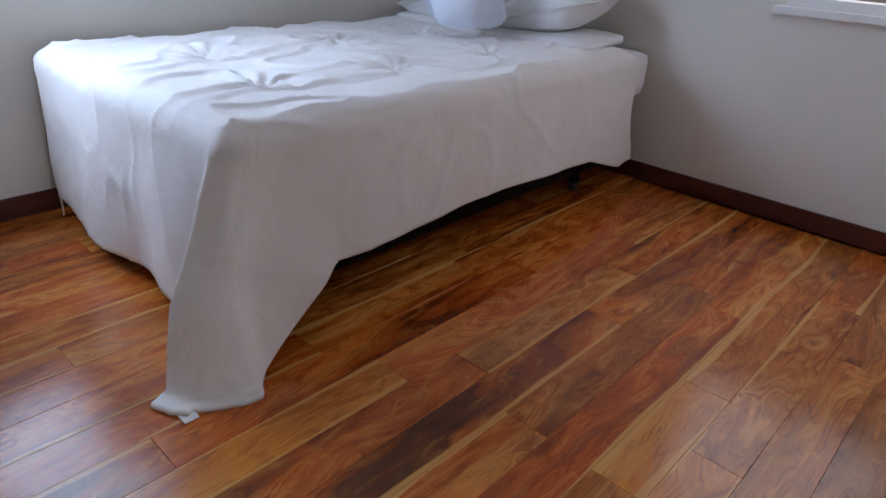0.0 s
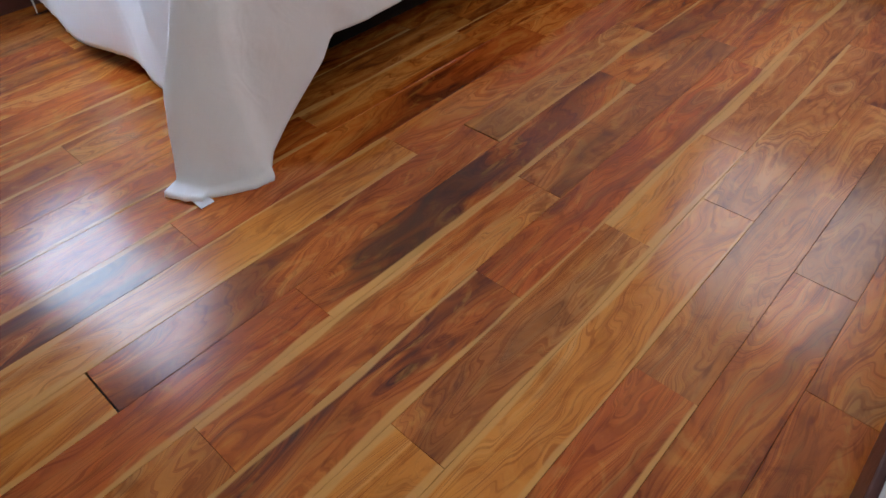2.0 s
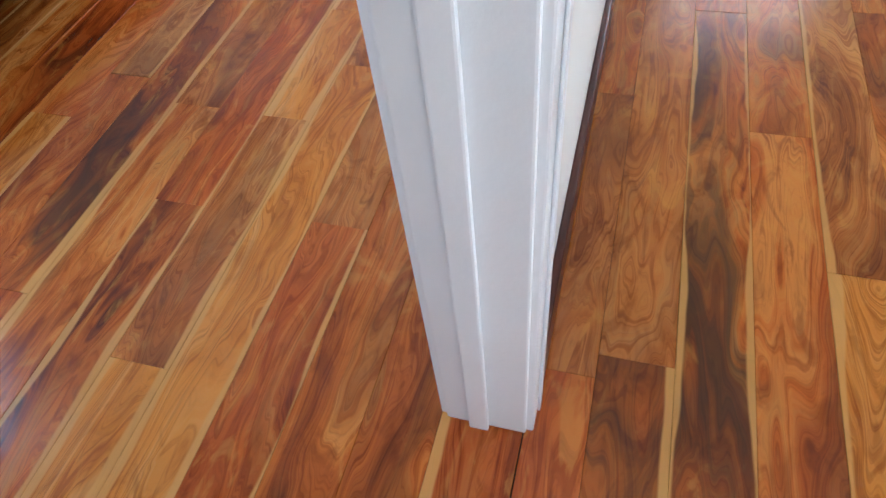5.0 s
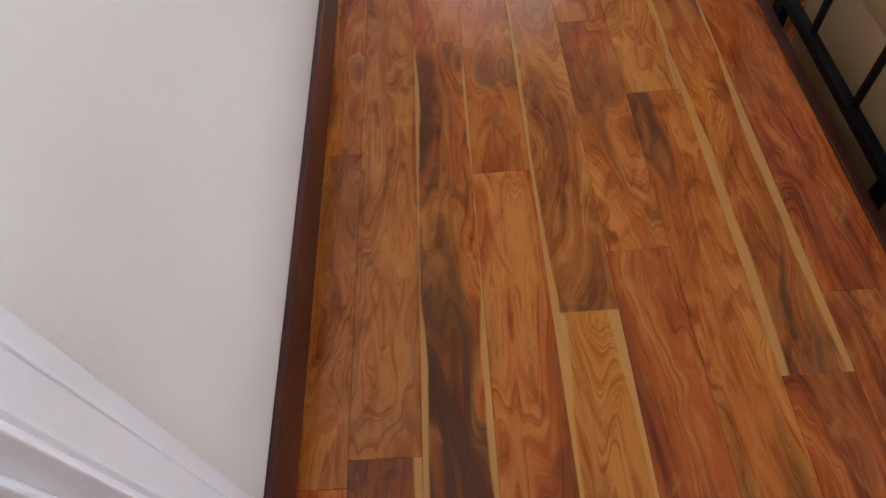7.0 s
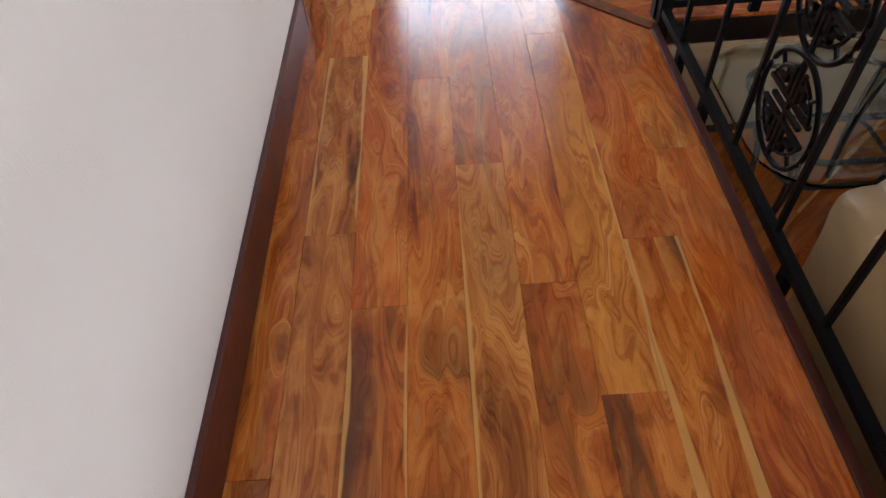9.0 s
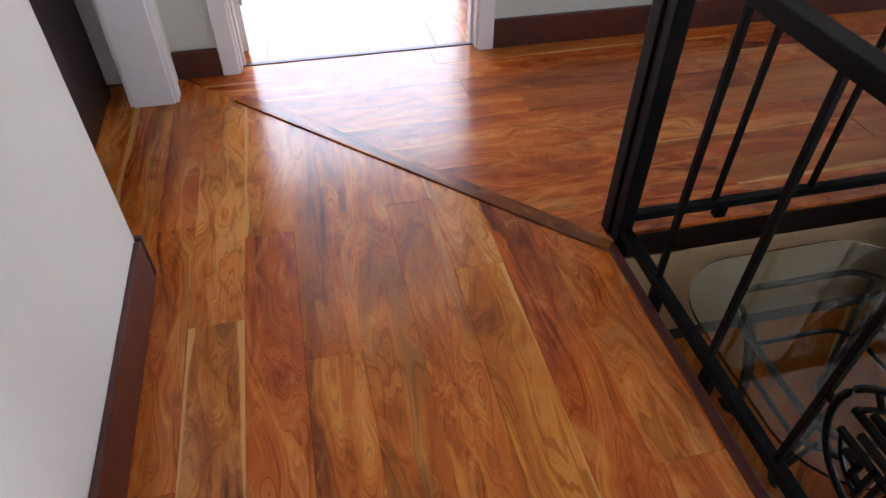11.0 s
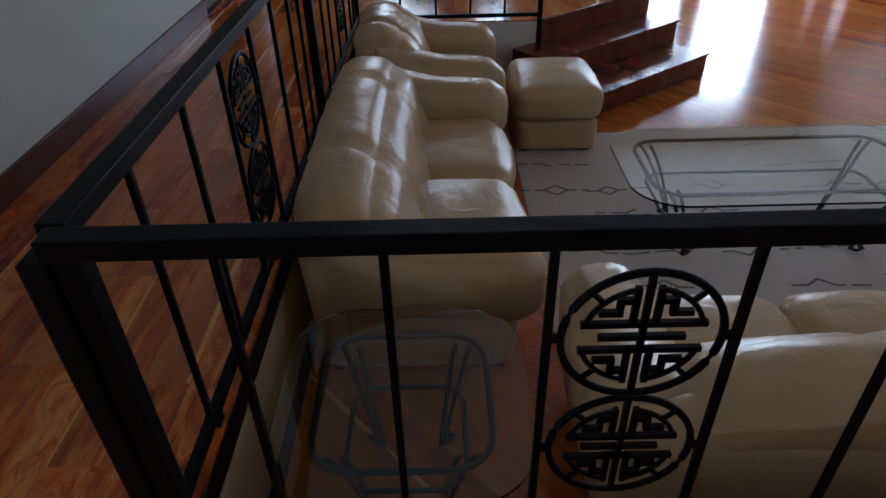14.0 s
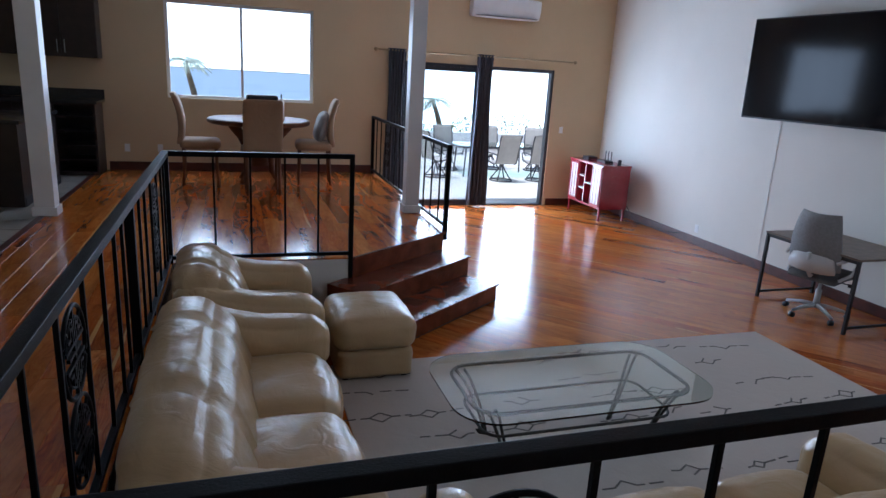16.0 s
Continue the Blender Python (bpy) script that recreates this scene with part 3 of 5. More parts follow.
for i in range(10):
    for k in range(12):
        a, b2 = -1.41 - (i + 1) * 0.455, 4.87 + k * 0.448
        part("tile", boxes((a + 0.003, b2 + 0.003, -0.012, a + 0.452, b2 + 0.445, 0.0)), TILE, floor_kitchen)
part("edge_strip", boxes((-1.475, 4.86, -0.01, -1.41, YB, 0.006), bevel=0.004), TRIM, floor_kitchen)


def baseboard(name, *rows):
    """Dark boards with an eased top edge along a wall."""
    bm = bmesh.new()
    for r in rows:
        box(bm, *r, bevel=0.005)
    return tagged(part(name, bm, TRIM), "dark mahogany baseboard", kind="structure")


BB = 0.125
baseboard("baseboard_hall", (-0.17, HS, 0, 2.755, HS + 0.020, 0.155), (3.77, HS, 0, XE, HS + 0.020, 0.155), (-0.20, HS - T, 0, -0.18, HS + 0.020, 0.155))
baseboard("baseboard_west", (-1.43, -0.06, 0, -1.41, 4.86, 0.14), (-1.43, HS, 0, -1.41, -1.31, BB))
baseboard("baseboard_north", (-1.3, YB - 0.016, 0, 2.66, YB, BB), (2.66, YB - 0.016, LOW, 2.95, YB, LOW + BB), (5.87, YB - 0.016, LOW, XE, YB, LOW + BB))
baseboard("baseboard_east", (XE - 0.016, 0, LOW, XE, YB, LOW + BB))
baseboard("baseboard_bedroom", (-0.222, HS - T - 0.02, 0, 2.757, HS - T, BB), (-0.24, -5.25, 0, -0.222, -1.66, 0.105), (-0.222, -5.25, 0, 4.5, -5.234, 0.105))


def casing(name, label, *rows):
    bm = bmesh.new()
    for r in rows:
        box(bm, *r, bevel=0.004)
    return tagged(part(name, bm, WHITE), label, kind="structure")


# bedroom doorway: jamb with a stop, and casings of two steps on both sides
JX = 2.82
for side, sx in (("west", 1), ("east", -1)):
    f = JX if sx == 1 else 3.70
    rows_ = [(f, HS - T - 0.004, 0, f + sx * 0.018, HS + 0.004, 2.06), (f + sx * 0.018, HS - T + 0.045, 0, f + sx * 0.030, HS - T + 0.085, 2.06),
             (f - sx * 0.062, HS, 0, f + sx * 0.010, HS + 0.018, 2.12), (f - sx * 0.062, HS + 0.018, 0, f - sx * 0.035, HS + 0.024, 2.12),
             (f - sx * 0.062, HS - T - 0.018, 0, f + sx * 0.010, HS - T, 2.12), (f - sx * 0.062, HS - T - 0.026, 0, f - sx * 0.03, HS - T - 0.018, 2.12)]
    casing("trim_bedroom_door_" + side, "white painted door jamb and casing", *rows_)
casing("trim_bedroom_door_head", "white painted door head", (JX + 0.018, HS - T - 0.003, 2.04, 3.682, HS + 0.003, 2.06), (JX - 0.06, HS, 2.122, 3.76, HS + 0.02, 2.19))
# west room doorway
for side, a, sx in (("north", -0.13, -1), ("south", -1.24, 1)):
    casing("trim_room_door_" + side, "white painted door jamb and casing",
           (-1.43 - T - 0.004, a, 0, -1.426, a + sx * 0.018, 2.06), (-1.43, a - sx * 0.065, 0, -1.408, a + sx * 0.008, 2.12), (-1.43 - 0.09, a + sx * 0.018, 0, -1.43 - 0.05, a + sx * 0.03, 2.06))
casing("trim_room_door_head", "white painted door head", (-1.43 - T, -1.22, 2.04, -1.427, -0.15, 2.06))
part_thr = tagged(part("trim_threshold", boxes((-1.50, -1.22, -0.01, -1.478, -0.15, 0.004)), TRIM), "dark floor joint under the door", kind="structure")
casing("trim_passage", "white painted jamb and casing of the passage", (-1.222, HS - T - 0.004, 0, -1.204, HS + 0.004, 2.06), (-1.29, HS, 0, -1.214, HS + 0.02, 2.12), (-1.29, HS - T - 0.02, 0, -1.214, HS - T, 2.12))

# ---------------------------------------------------------------- stairs
stairs = tagged(part("stairs", slab([(1.45, 3.56), R3, R2, R1, (1.45, 4.5)], LOW, LOW + 0.02), SUBFLOOR), "three glossy acacia steps set on the slant", "stairs", kind="structure")
for nm_, right, up in (("step", R3, -0.38), ("step", R2, -0.19)):
    left = Vector(right) - sd * ((right[0] - 1.45) / sd.x)
    perp = Vector((-sd.y, sd.x))
    b_r, b_l = Vector(right) + perp * 0.40, left + perp * 0.40
    part("riser", slab([tuple(left), right, tuple(b_r), tuple(b_l)], LOW + 0.02, up - 0.02), WOOD_STAIR, stairs)
    nose = [tuple(left - perp * 0.018), (right[0] + 0.014 + 0.011, right[1] - 0.014 + 0.009), tuple(b_r), tuple(b_l)]
    part("tread", slab(nose, up - 0.02, up), WOOD_STAIR, stairs)
left = Vector(R1) - sd * ((R1[0] - 1.45) / sd.x)
perp = Vector((-sd.y, sd.x))
part("riser", slab([tuple(left - perp * 0.012), tuple(Vector(R1) - perp * 0.012), R1, tuple(left)], LOW + 0.02, -0.021), WOOD_STAIR, stairs)
part("tread", slab([tuple(left - perp * 0.03), tuple(Vector(R1) - perp * 0.03 + sd * 0.02), tuple(Vector(R1) + sd * 0.02), tuple(left)], -0.021, 0.002), WOOD_STAIR, stairs)

# ---------------------------------------------------------------- iron rails
def fret_disc(radius, parent, at):
    """A round cast fret: the rim, a cross of bars, and a stepped key in each quarter."""
    bm = bmesh.new()
    tube(bm, [(math.cos(t) * radius, 0, math.sin(t) * radius) for t in [2 * math.pi * k / 40 for k in range(40)]], 0.0085, 6, True)
    disc = part("fret_disc", bm, IRON, parent, "cast iron disc with a stepped key pattern", smooth=True, at=at)
    s = radius / 0.17
    w, d = 0.0062, 0.006

    def bar(bm, x0, z0, x1, z1):
        box(bm, min(x0, x1) * s - w, -d, min(z0, z1) * s - w, max(x0, x1) * s + w, d, max(z0, z1) * s + w)
    bm = bmesh.new()
    bar(bm, 0, -0.162, 0, 0.162)
    part("stem_bar", bm, IRON, disc)
    for z_, half in ((0.036, 0.125), (0.0, 0.085), (-0.036, 0.125)):
        bm = bmesh.new()
        bar(bm, -half, z_, half, z_)
        part("cross_bar", bm, IRON, disc)
    for sz in (1, -1):
        for sx in (1, -1):
            bm = bmesh.new()
            tube(bm, [(sx * math.cos(t) * 0.128 * s, 0, sz * math.sin(t) * 0.128 * s) for t in [radians(17 + 63 * k / 10) for k in range(11)]], 0.0062, 5)
            bar(bm, sx * 0.024, sz * 0.036, sx * 0.024, sz * 0.126)
            bar(bm, sx * 0.055, sz * 0.066, sx * 0.055, sz * 0.1)
            bar(bm, sx * 0.055, sz * 0.066, sx * 0.09, sz * 0.066)
            bar(bm, sx * 0.024, sz * 0.098, sx * 0.055, sz * 0.098)
            tube(bm, [(sx * math.cos(radians(46)) * r * s, 0, sz * math.sin(radians(46)) * r * s) for r in (0.126, 0.17)], 0.0065, 5)
            part("key_fret", bm, IRON, disc)
    return disc


def rail(name, label, length, bars, rings, posts, x, y, turn, z=0.0, top=0.93, low=0.075, posts_low=-0.10, stubs=()):
    """A straight iron rail that runs along its own x."""
    r = thing(name, label, "railing", x, y, z, turn)
    part("top_rail", boxes((0, -0.026, top - 0.042, length, 0.026, top), bevel=0.004), IRON, r)
    part("bottom_rail", boxes((0, -0.016, low - 0.03, length, 0.016, low), bevel=0.003), IRON, r)
    for b2 in bars:
        part("bar", boxes((b2 - 0.0085, -0.0085, low, b2 + 0.0085, 0.0085, top - 0.04), bevel=0.002), IRON, r)
    for a, c in rings:
        rad = (c - a) / 2 - 0.026
        for zz in (top - 0.262, top - 0.262 - 2 * rad - 0.014):
            disc = fret_disc(rad, r, pose((a + c) / 2, 0, zz))
            for sx in (-1, 1):
                part("lug", boxes((sx * (rad + 0.013) - 0.012, -0.006, -0.008, sx * (rad + 0.013) + 0.012, 0.006, 0.008)), IRON, disc)
    for p in posts:
        part("post", boxes((p - 0.024, -0.024, posts_low, p + 0.024, 0.024, top - 0.002), bevel=0.004), IRON, r)
    for p in stubs:
        part("bracket", boxes((p - 0.02, -0.010, posts_low + 0.02, p + 0.02, 0.02, low - 0.028), bevel=0.003), IRON, r)
    return r


front = [0.217, 0.510, 0.807, 1.168, 1.484, 1.79, 2.10, 2.41, 2.72, 3.08, 3.40, 3.71, 4.02, 4.33, 4.64, 5.0, 5.31, 5.62, 5.93, 6.24, 6.55, 6.86]
rail("iron_railing", "black wrought iron railing with round key-pattern fretwork along the hall", XE + 0.02, [b2 + 0.07 for b2 in front], [(0.877, 1.238), (2.79, 3.15), (4.71, 5.07)], [3.94], -0.07, -0.033, 0, stubs=[0.3, 0.6, 1.35, 2.1, 2.9, 3.7])
rail("iron_railing", "black wrought iron railing with round key-pattern fretwork beside the corridor", 4.52, [0.31, 0.67, 1.02, 1.39, 1.75, 2.06, 2.28, 2.9, 3.15, 3.45, 3.8, 4.1, 4.3], [(1.02, 1.39), (3.45, 3.8)], [2.54, 4.5], -0.07, 0.0, 90, stubs=[0.35, 1.2, 2.2, 3.3])
rail("iron_railing", "short black iron railing across the dining platform", 1.5, [0.35, 0.64, 0.92, 1.20], [], [], -0.06, 4.5, 0, low=0.06)
corner_post = thing("corner_post", "double black iron corner post of the railing", "post", -0.052, -0.03)
part("tube", boxes((-0.062, -0.03, -0.09, -0.008, 0.03, 0.885), bevel=0.005), IRON, corner_post)
part("tube", boxes((-0.002, -0.024, -0.09, 0.046, 0.024, 0.885), bevel=0.005), IRON, corner_post)
end_post = thing("end_post", "slim black iron post at the end of the platform railing", "post", 1.43, 4.5)
part("shaft", boxes((-0.02, -0.02, LOW, 0.02, 0.02, 0.93), bevel=0.004), IRON, end_post)
rail("iron_railing", "black iron railing along the edge of the dining platform", 4.04, [0.3 + 0.31 * k for k in range(12)], [(2.78, 3.09)], [0.02, 4.02], 2.62, 5.42, 90)


def column(x, y, w, z0, label):
    c = thing("column", label, "column", x, y, z0)
    part("shaft", boxes((-w / 2, -w / 2, 0.02, w / 2, w / 2, H - z0), bevel=0.006), WHITE, c)
    part("base", boxes((-w / 2 - 0.02, -w / 2 - 0.02, 0, w / 2 + 0.02, w / 2 + 0.02, 0.09), bevel=0.006), WHITE, c)
    return c


column(-1.41, 6.44, 0.19, 0.0, "white painted square column beside the kitchen")
column(2.49, 6.44, 0.17, 0.0, "white painted square column on the dining platform")
# ---------------------------------------------------------------- windows and the sliding door
def window(name, label, x0, x1, z0, z1, y, depth, split=True, sill=0.0):
    """A white framed window in a wall that runs along x; its parts are built round its own place."""
    w = new(name)
    tagged(w, label, kind="structure")
    f = 0.045
    part("window_frame", boxes((x0, y, z0, x0 + f, y + depth, z1), (x1 - f, y, z0, x1, y + depth, z1), (x0 + f, y, z0, x1 - f, y + depth, z0 + f), (x0 + f, y, z1 - f, x1 - f, y + depth, z1), bevel=0.003), WHITE, w)
    mid = (x0 + x1) / 2
    spans = [(x0 + f, mid - 0.02), (mid + 0.02, x1 - f)] if split else [(x0 + f, x1 - f)]
    if split:
        part("mullion", boxes((mid - 0.02, y + 0.01, z0 + f, mid + 0.02, y + depth - 0.01, z1 - f), bevel=0.003), WHITE, w)
    for a, c in spans:
        p = part("pane", boxes((a, y + depth / 2 - 0.003, z0 + f, c, y + depth / 2 + 0.003, z1 - f)), PANE, w)
        p.visible_shadow = False
    if sill:
        part("window_sill", boxes((x0 - 0.04, y - sill, z0 - 0.035, x1 + 0.04, y, z0), bevel=0.006), WHITE, w)
    return w


PANE = thin_glass("window_pane", color=(0.96, 0.98, 0.99))
window("window_1", "white framed sliding window that looks over the sea", -0.46, 1.66, 1.08, 2.46, YB + 0.05, 0.08)
west = window("window_2", "white framed bedroom window with a painted sill", -2.97, -1.75, 1.06, 2.2, 0, 0.1, sill=0.06)
west.matrix_basis = pose(-0.24, 0, 0, 0, 0, 90)
window("window_3", "white framed bedroom window", 2.5, 3.7, 1.0, 2.2, -5.36, 0.08)
rw = window("window_4", "wide white framed window of the west room", -1.6, 0.4, 0.45, 2.25, 0, 0.08)
rw.matrix_basis = pose(-3.91, 0, 0, 0, 0, 90)
# Added window out of view, as an opening for the hall fill.
hw = window("window_added", "wide white framed window, added unseen beyond the railing to light the hall", -0.9, 2.4, 0.85, 2.75, 0, 0.08)
hw.matrix_basis = pose(XE + 0.12, 0, 0, 0, 0, 90)

DARKFRAME = plain("dark_bronze_aluminium", (0.035, 0.035, 0.045), 0.4, metal=0.0, vary=0.2, bump=0.05)
slider = tagged(new("door_1"), "dark bronze framed glass sliding door, slid open to the patio", kind="structure")
part("door_frame", boxes((3.0, YB + 0.02, LOW, 3.05, YB + 0.14, 1.82), (5.77, YB + 0.02, LOW, 5.82, YB + 0.14, 1.82), (3.05, YB + 0.02, 1.77, 5.77, YB + 0.14, 1.82), (3.05, YB + 0.02, LOW, 5.77, YB + 0.14, LOW + 0.02), bevel=0.003), DARKFRAME, slider)
for a, c, yy in ((3.05, 4.42, 0.05), (3.15, 4.50, 0.10)):
    leaf = part("door_leaf", boxes((a, YB + yy, LOW + 0.02, a + 0.05, YB + yy + 0.035, 1.77), (c - 0.05, YB + yy, LOW + 0.02, c, YB + yy + 0.035, 1.77), (a + 0.05, YB + yy, LOW + 0.02, c - 0.05, YB + yy + 0.035, LOW + 0.09), (a + 0.05, YB + yy, 1.70, c - 0.05, YB + yy + 0.035, 1.77), bevel=0.003), DARKFRAME, slider)
    p = part("pane", boxes((a + 0.05, YB + yy + 0.014, LOW + 0.09, c - 0.05, YB + yy + 0.02, 1.70)), PANE, leaf)
    p.visible_shadow = False

# open door of the west room
door = thing("door", "white panelled door, open into the west room", "door", -1.60, -1.21, 0.012, 192)
leaf_bm = bmesh.new()
box(leaf_bm, 0, -0.02, 0, 0.98, 0.02, 2.02, bevel=0.003)
part("door_leaf", leaf_bm, WHITE, door)
for z0, z1 in ((0.2, 0.9), (1.05, 1.85)):
    for x0, x1 in ((0.12, 0.44), (0.54, 0.86)):
        part("panel", boxes((x0, -0.026, z0, x1, 0.026, z1), bevel=0.006), WHITE, door)
for z0 in (0.22, 1.0, 1.78):
    part("hinge", boxes((-0.016, -0.03, z0, 0.02, -0.019, z0 + 0.09), bevel=0.002), STEEL, door, "steel hinge")
knob = bmesh.new()
tube(knob, [(0.91, -0.02, 0.95), (0.91, -0.045, 0.95), (0.91, -0.06, 0.95), (0.91, -0.08, 0.95)], [0.012, 0.012, 0.028, 0.02], 12)
part("knob", knob, STEEL, door, "steel knob", smooth=True)

ESPRESSO = plain("espresso_wood", (0.022, 0.012, 0.010), 0.35, vary=0.35, scale=8, bump=0.1)


def cabinet(name, label, x, y, z, w, d, h, doors, turn=0, handle=True, shelves=0):
    """A carcass with doors on its front, which faces its own -y."""
    c = thing(name, label, "cabinet", x, y, z, turn)
    if shelves:
        rows_ = [(0, 0, 0, 0.03, d, h), (w - 0.03, 0, 0, w, d, h), (0.03, d - 0.02, 0, w - 0.03, d, h), (0.03, 0, 0, w - 0.03, d - 0.02, 0.05), (0.03, 0, h - 0.03, w - 0.03, d - 0.02, h)]
        part("body", boxes(*rows_, bevel=0.002), ESPRESSO, c)
        for k in range(shelves):
            zz = (k + 1) * h / (shelves + 1)
            part("shelf", boxes((0.031, 0.01, zz, w - 0.031, d - 0.021, zz + 0.022)), ESPRESSO, c)
        return c
    part("body", boxes((0, 0.02, 0, w, d, h), bevel=0.003), ESPRESSO, c)
    for k in range(doors):
        a, b2 = k * w / doors + 0.004, (k + 1) * w / doors - 0.004
        dd = part("door", boxes((a, -0.002, 0.06 if z < 0.1 else 0.004, b2, 0.018, h - 0.006), bevel=0.003), ESPRESSO, c)
        if handle:
            bm = bmesh.new()
            hx = b2 - 0.04 if k % 2 == 0 else a + 0.04
            z1 = h - 0.3 if z < 0.1 else 0.06
            tube(bm, [(hx, -0.002, z1), (hx, -0.03, z1), (hx, -0.03, z1 + 0.16), (hx, -0.002, z1 + 0.16)], 0.005, 6)
            part("handle", bm, STEEL, dd, "steel bar handle")
    return c


cabinet("wall_cabinet", "espresso wood wall cabinet with steel handles", -2.15, YB - 0.36, 1.58, 0.86, 0.35, 0.95, 2)
cabinet("wall_cabinet", "espresso wood wall cabinet with steel handles", -3.02, YB - 0.36, 1.58, 0.86, 0.35, 0.95, 2)
cabinet("wine_shelf", "tall dark wood shelf unit, its compartments mostly empty", -1.86, YB - 0.56, 0.001, 0.52, 0.55, 0.98, 0, shelves=4)
cabinet("base_cabinet", "espresso wood base cabinet below the counter", -2.75, YB - 0.62, 0.001, 0.88, 0.61, 0.98, 2)
GRANITE = plain("dark_granite", (0.03, 0.03, 0.033), 0.12, vary=0.5, scale=60, bump=0.02)
counter = thing("worktop", "polished dark granite worktop on the cabinets", "counter", -2.8, YB - 0.66, 0.982)
part("slab", boxes((0, 0, 0, 1.5, 0.65, 0.04), bevel=0.008), GRANITE, counter)
part("upstand", boxes((0, 0.625, 0.041, 1.5, 0.65, 0.17), bevel=0.004), GRANITE, counter)
island = thing("kitchen_island", "black kitchen island with a polished dark top", "counter", -2.95, 6.75, 0.001)
part("body", boxes((0.03, 0.03, 0, 1.25, 1.6, 0.88), bevel=0.004), ESPRESSO, island)
part("worktop", boxes((0, 0, 0.881, 1.28, 1.63, 0.925), bevel=0.008), GRANITE, island)
part("kickboard", boxes((1.251, 0.06, 0, 1.258, 1.57, 0.1)), BLACK, island)
cab2 = cabinet("dresser", "dark wood dresser with a pale bar handle in the passage", -1.37, -3.35, 0.001, 0.9, 0.5, 1.1, 0, turn=0)
for zz in (0.08, 0.42, 0.76):
    dr_ = part("drawer", boxes((0.02, -0.004, zz, 0.88, 0.018, zz + 0.31), bevel=0.004), ESPRESSO, cab2)
    bm = bmesh.new()
    tube(bm, [(0.3, -0.004, zz + 0.2), (0.3, -0.035, zz + 0.2), (0.6, -0.035, zz + 0.2), (0.6, -0.004, zz + 0.2)], 0.006, 6)
    part("handle", bm, STEEL, dr_, "pale steel bar handle")
cab2.matrix_basis = pose(-1.40, -1.72, 0.001, 0, 0, 0) @ Matrix.Translation((0.06, -0.55, 0))


# ---------------------------------------------------------------- bedroom
BEDX0, BEDX1, BEDY0, BEDY1, BEDZ = -0.20, 2.40, -5.18, -3.62, 0.74
bed = thing("bed", "unmade bed with white bedding on a black metal frame", "bed")
part("mattress", boxes((-0.23, -5.16, 0.50, 2.32, -3.60, 0.745), bevel=0.06), SHEET, bed)
part("box_spring", boxes((-0.20, -5.14, 0.22, 2.30, -3.68, 0.498), bevel=0.02), BLACK, bed)
part("frame", boxes((-0.21, -3.72, 0.115, 2.31, -3.675, 0.219), (-0.21, -5.14, 0.115, 2.31, -5.1, 0.219), (2.26, -5.1, 0.115, 2.31, -3.72, 0.219), (-0.21, -5.1, 0.115, -0.16, -3.72, 0.219), bevel=0.004), IRON, bed)
part("headboard_bracket", boxes((-0.222, -3.75, 0.10, -0.211, -3.66, 0.36), (-0.211, -3.70, 0.10, -0.18, -3.66, 0.18), bevel=0.004), BLACK, bed)
for lx, ly in ((0.25, -3.70), (2.24, -3.74), (0.25, -5.05), (2.24, -5.05), (1.25, -4.4)):
    leg = part("leg", boxes((lx - 0.022, ly - 0.022, 0.055, lx + 0.022, ly + 0.022, 0.166), bevel=0.003), IRON, bed)
    bm = bmesh.new()
    tube(bm, [(lx - 0.014, ly, 0.028), (lx + 0.014, ly, 0.028)], 0.027, 14)
    part("caster", bm, BLACK, leg, "black plastic caster", smooth=True)


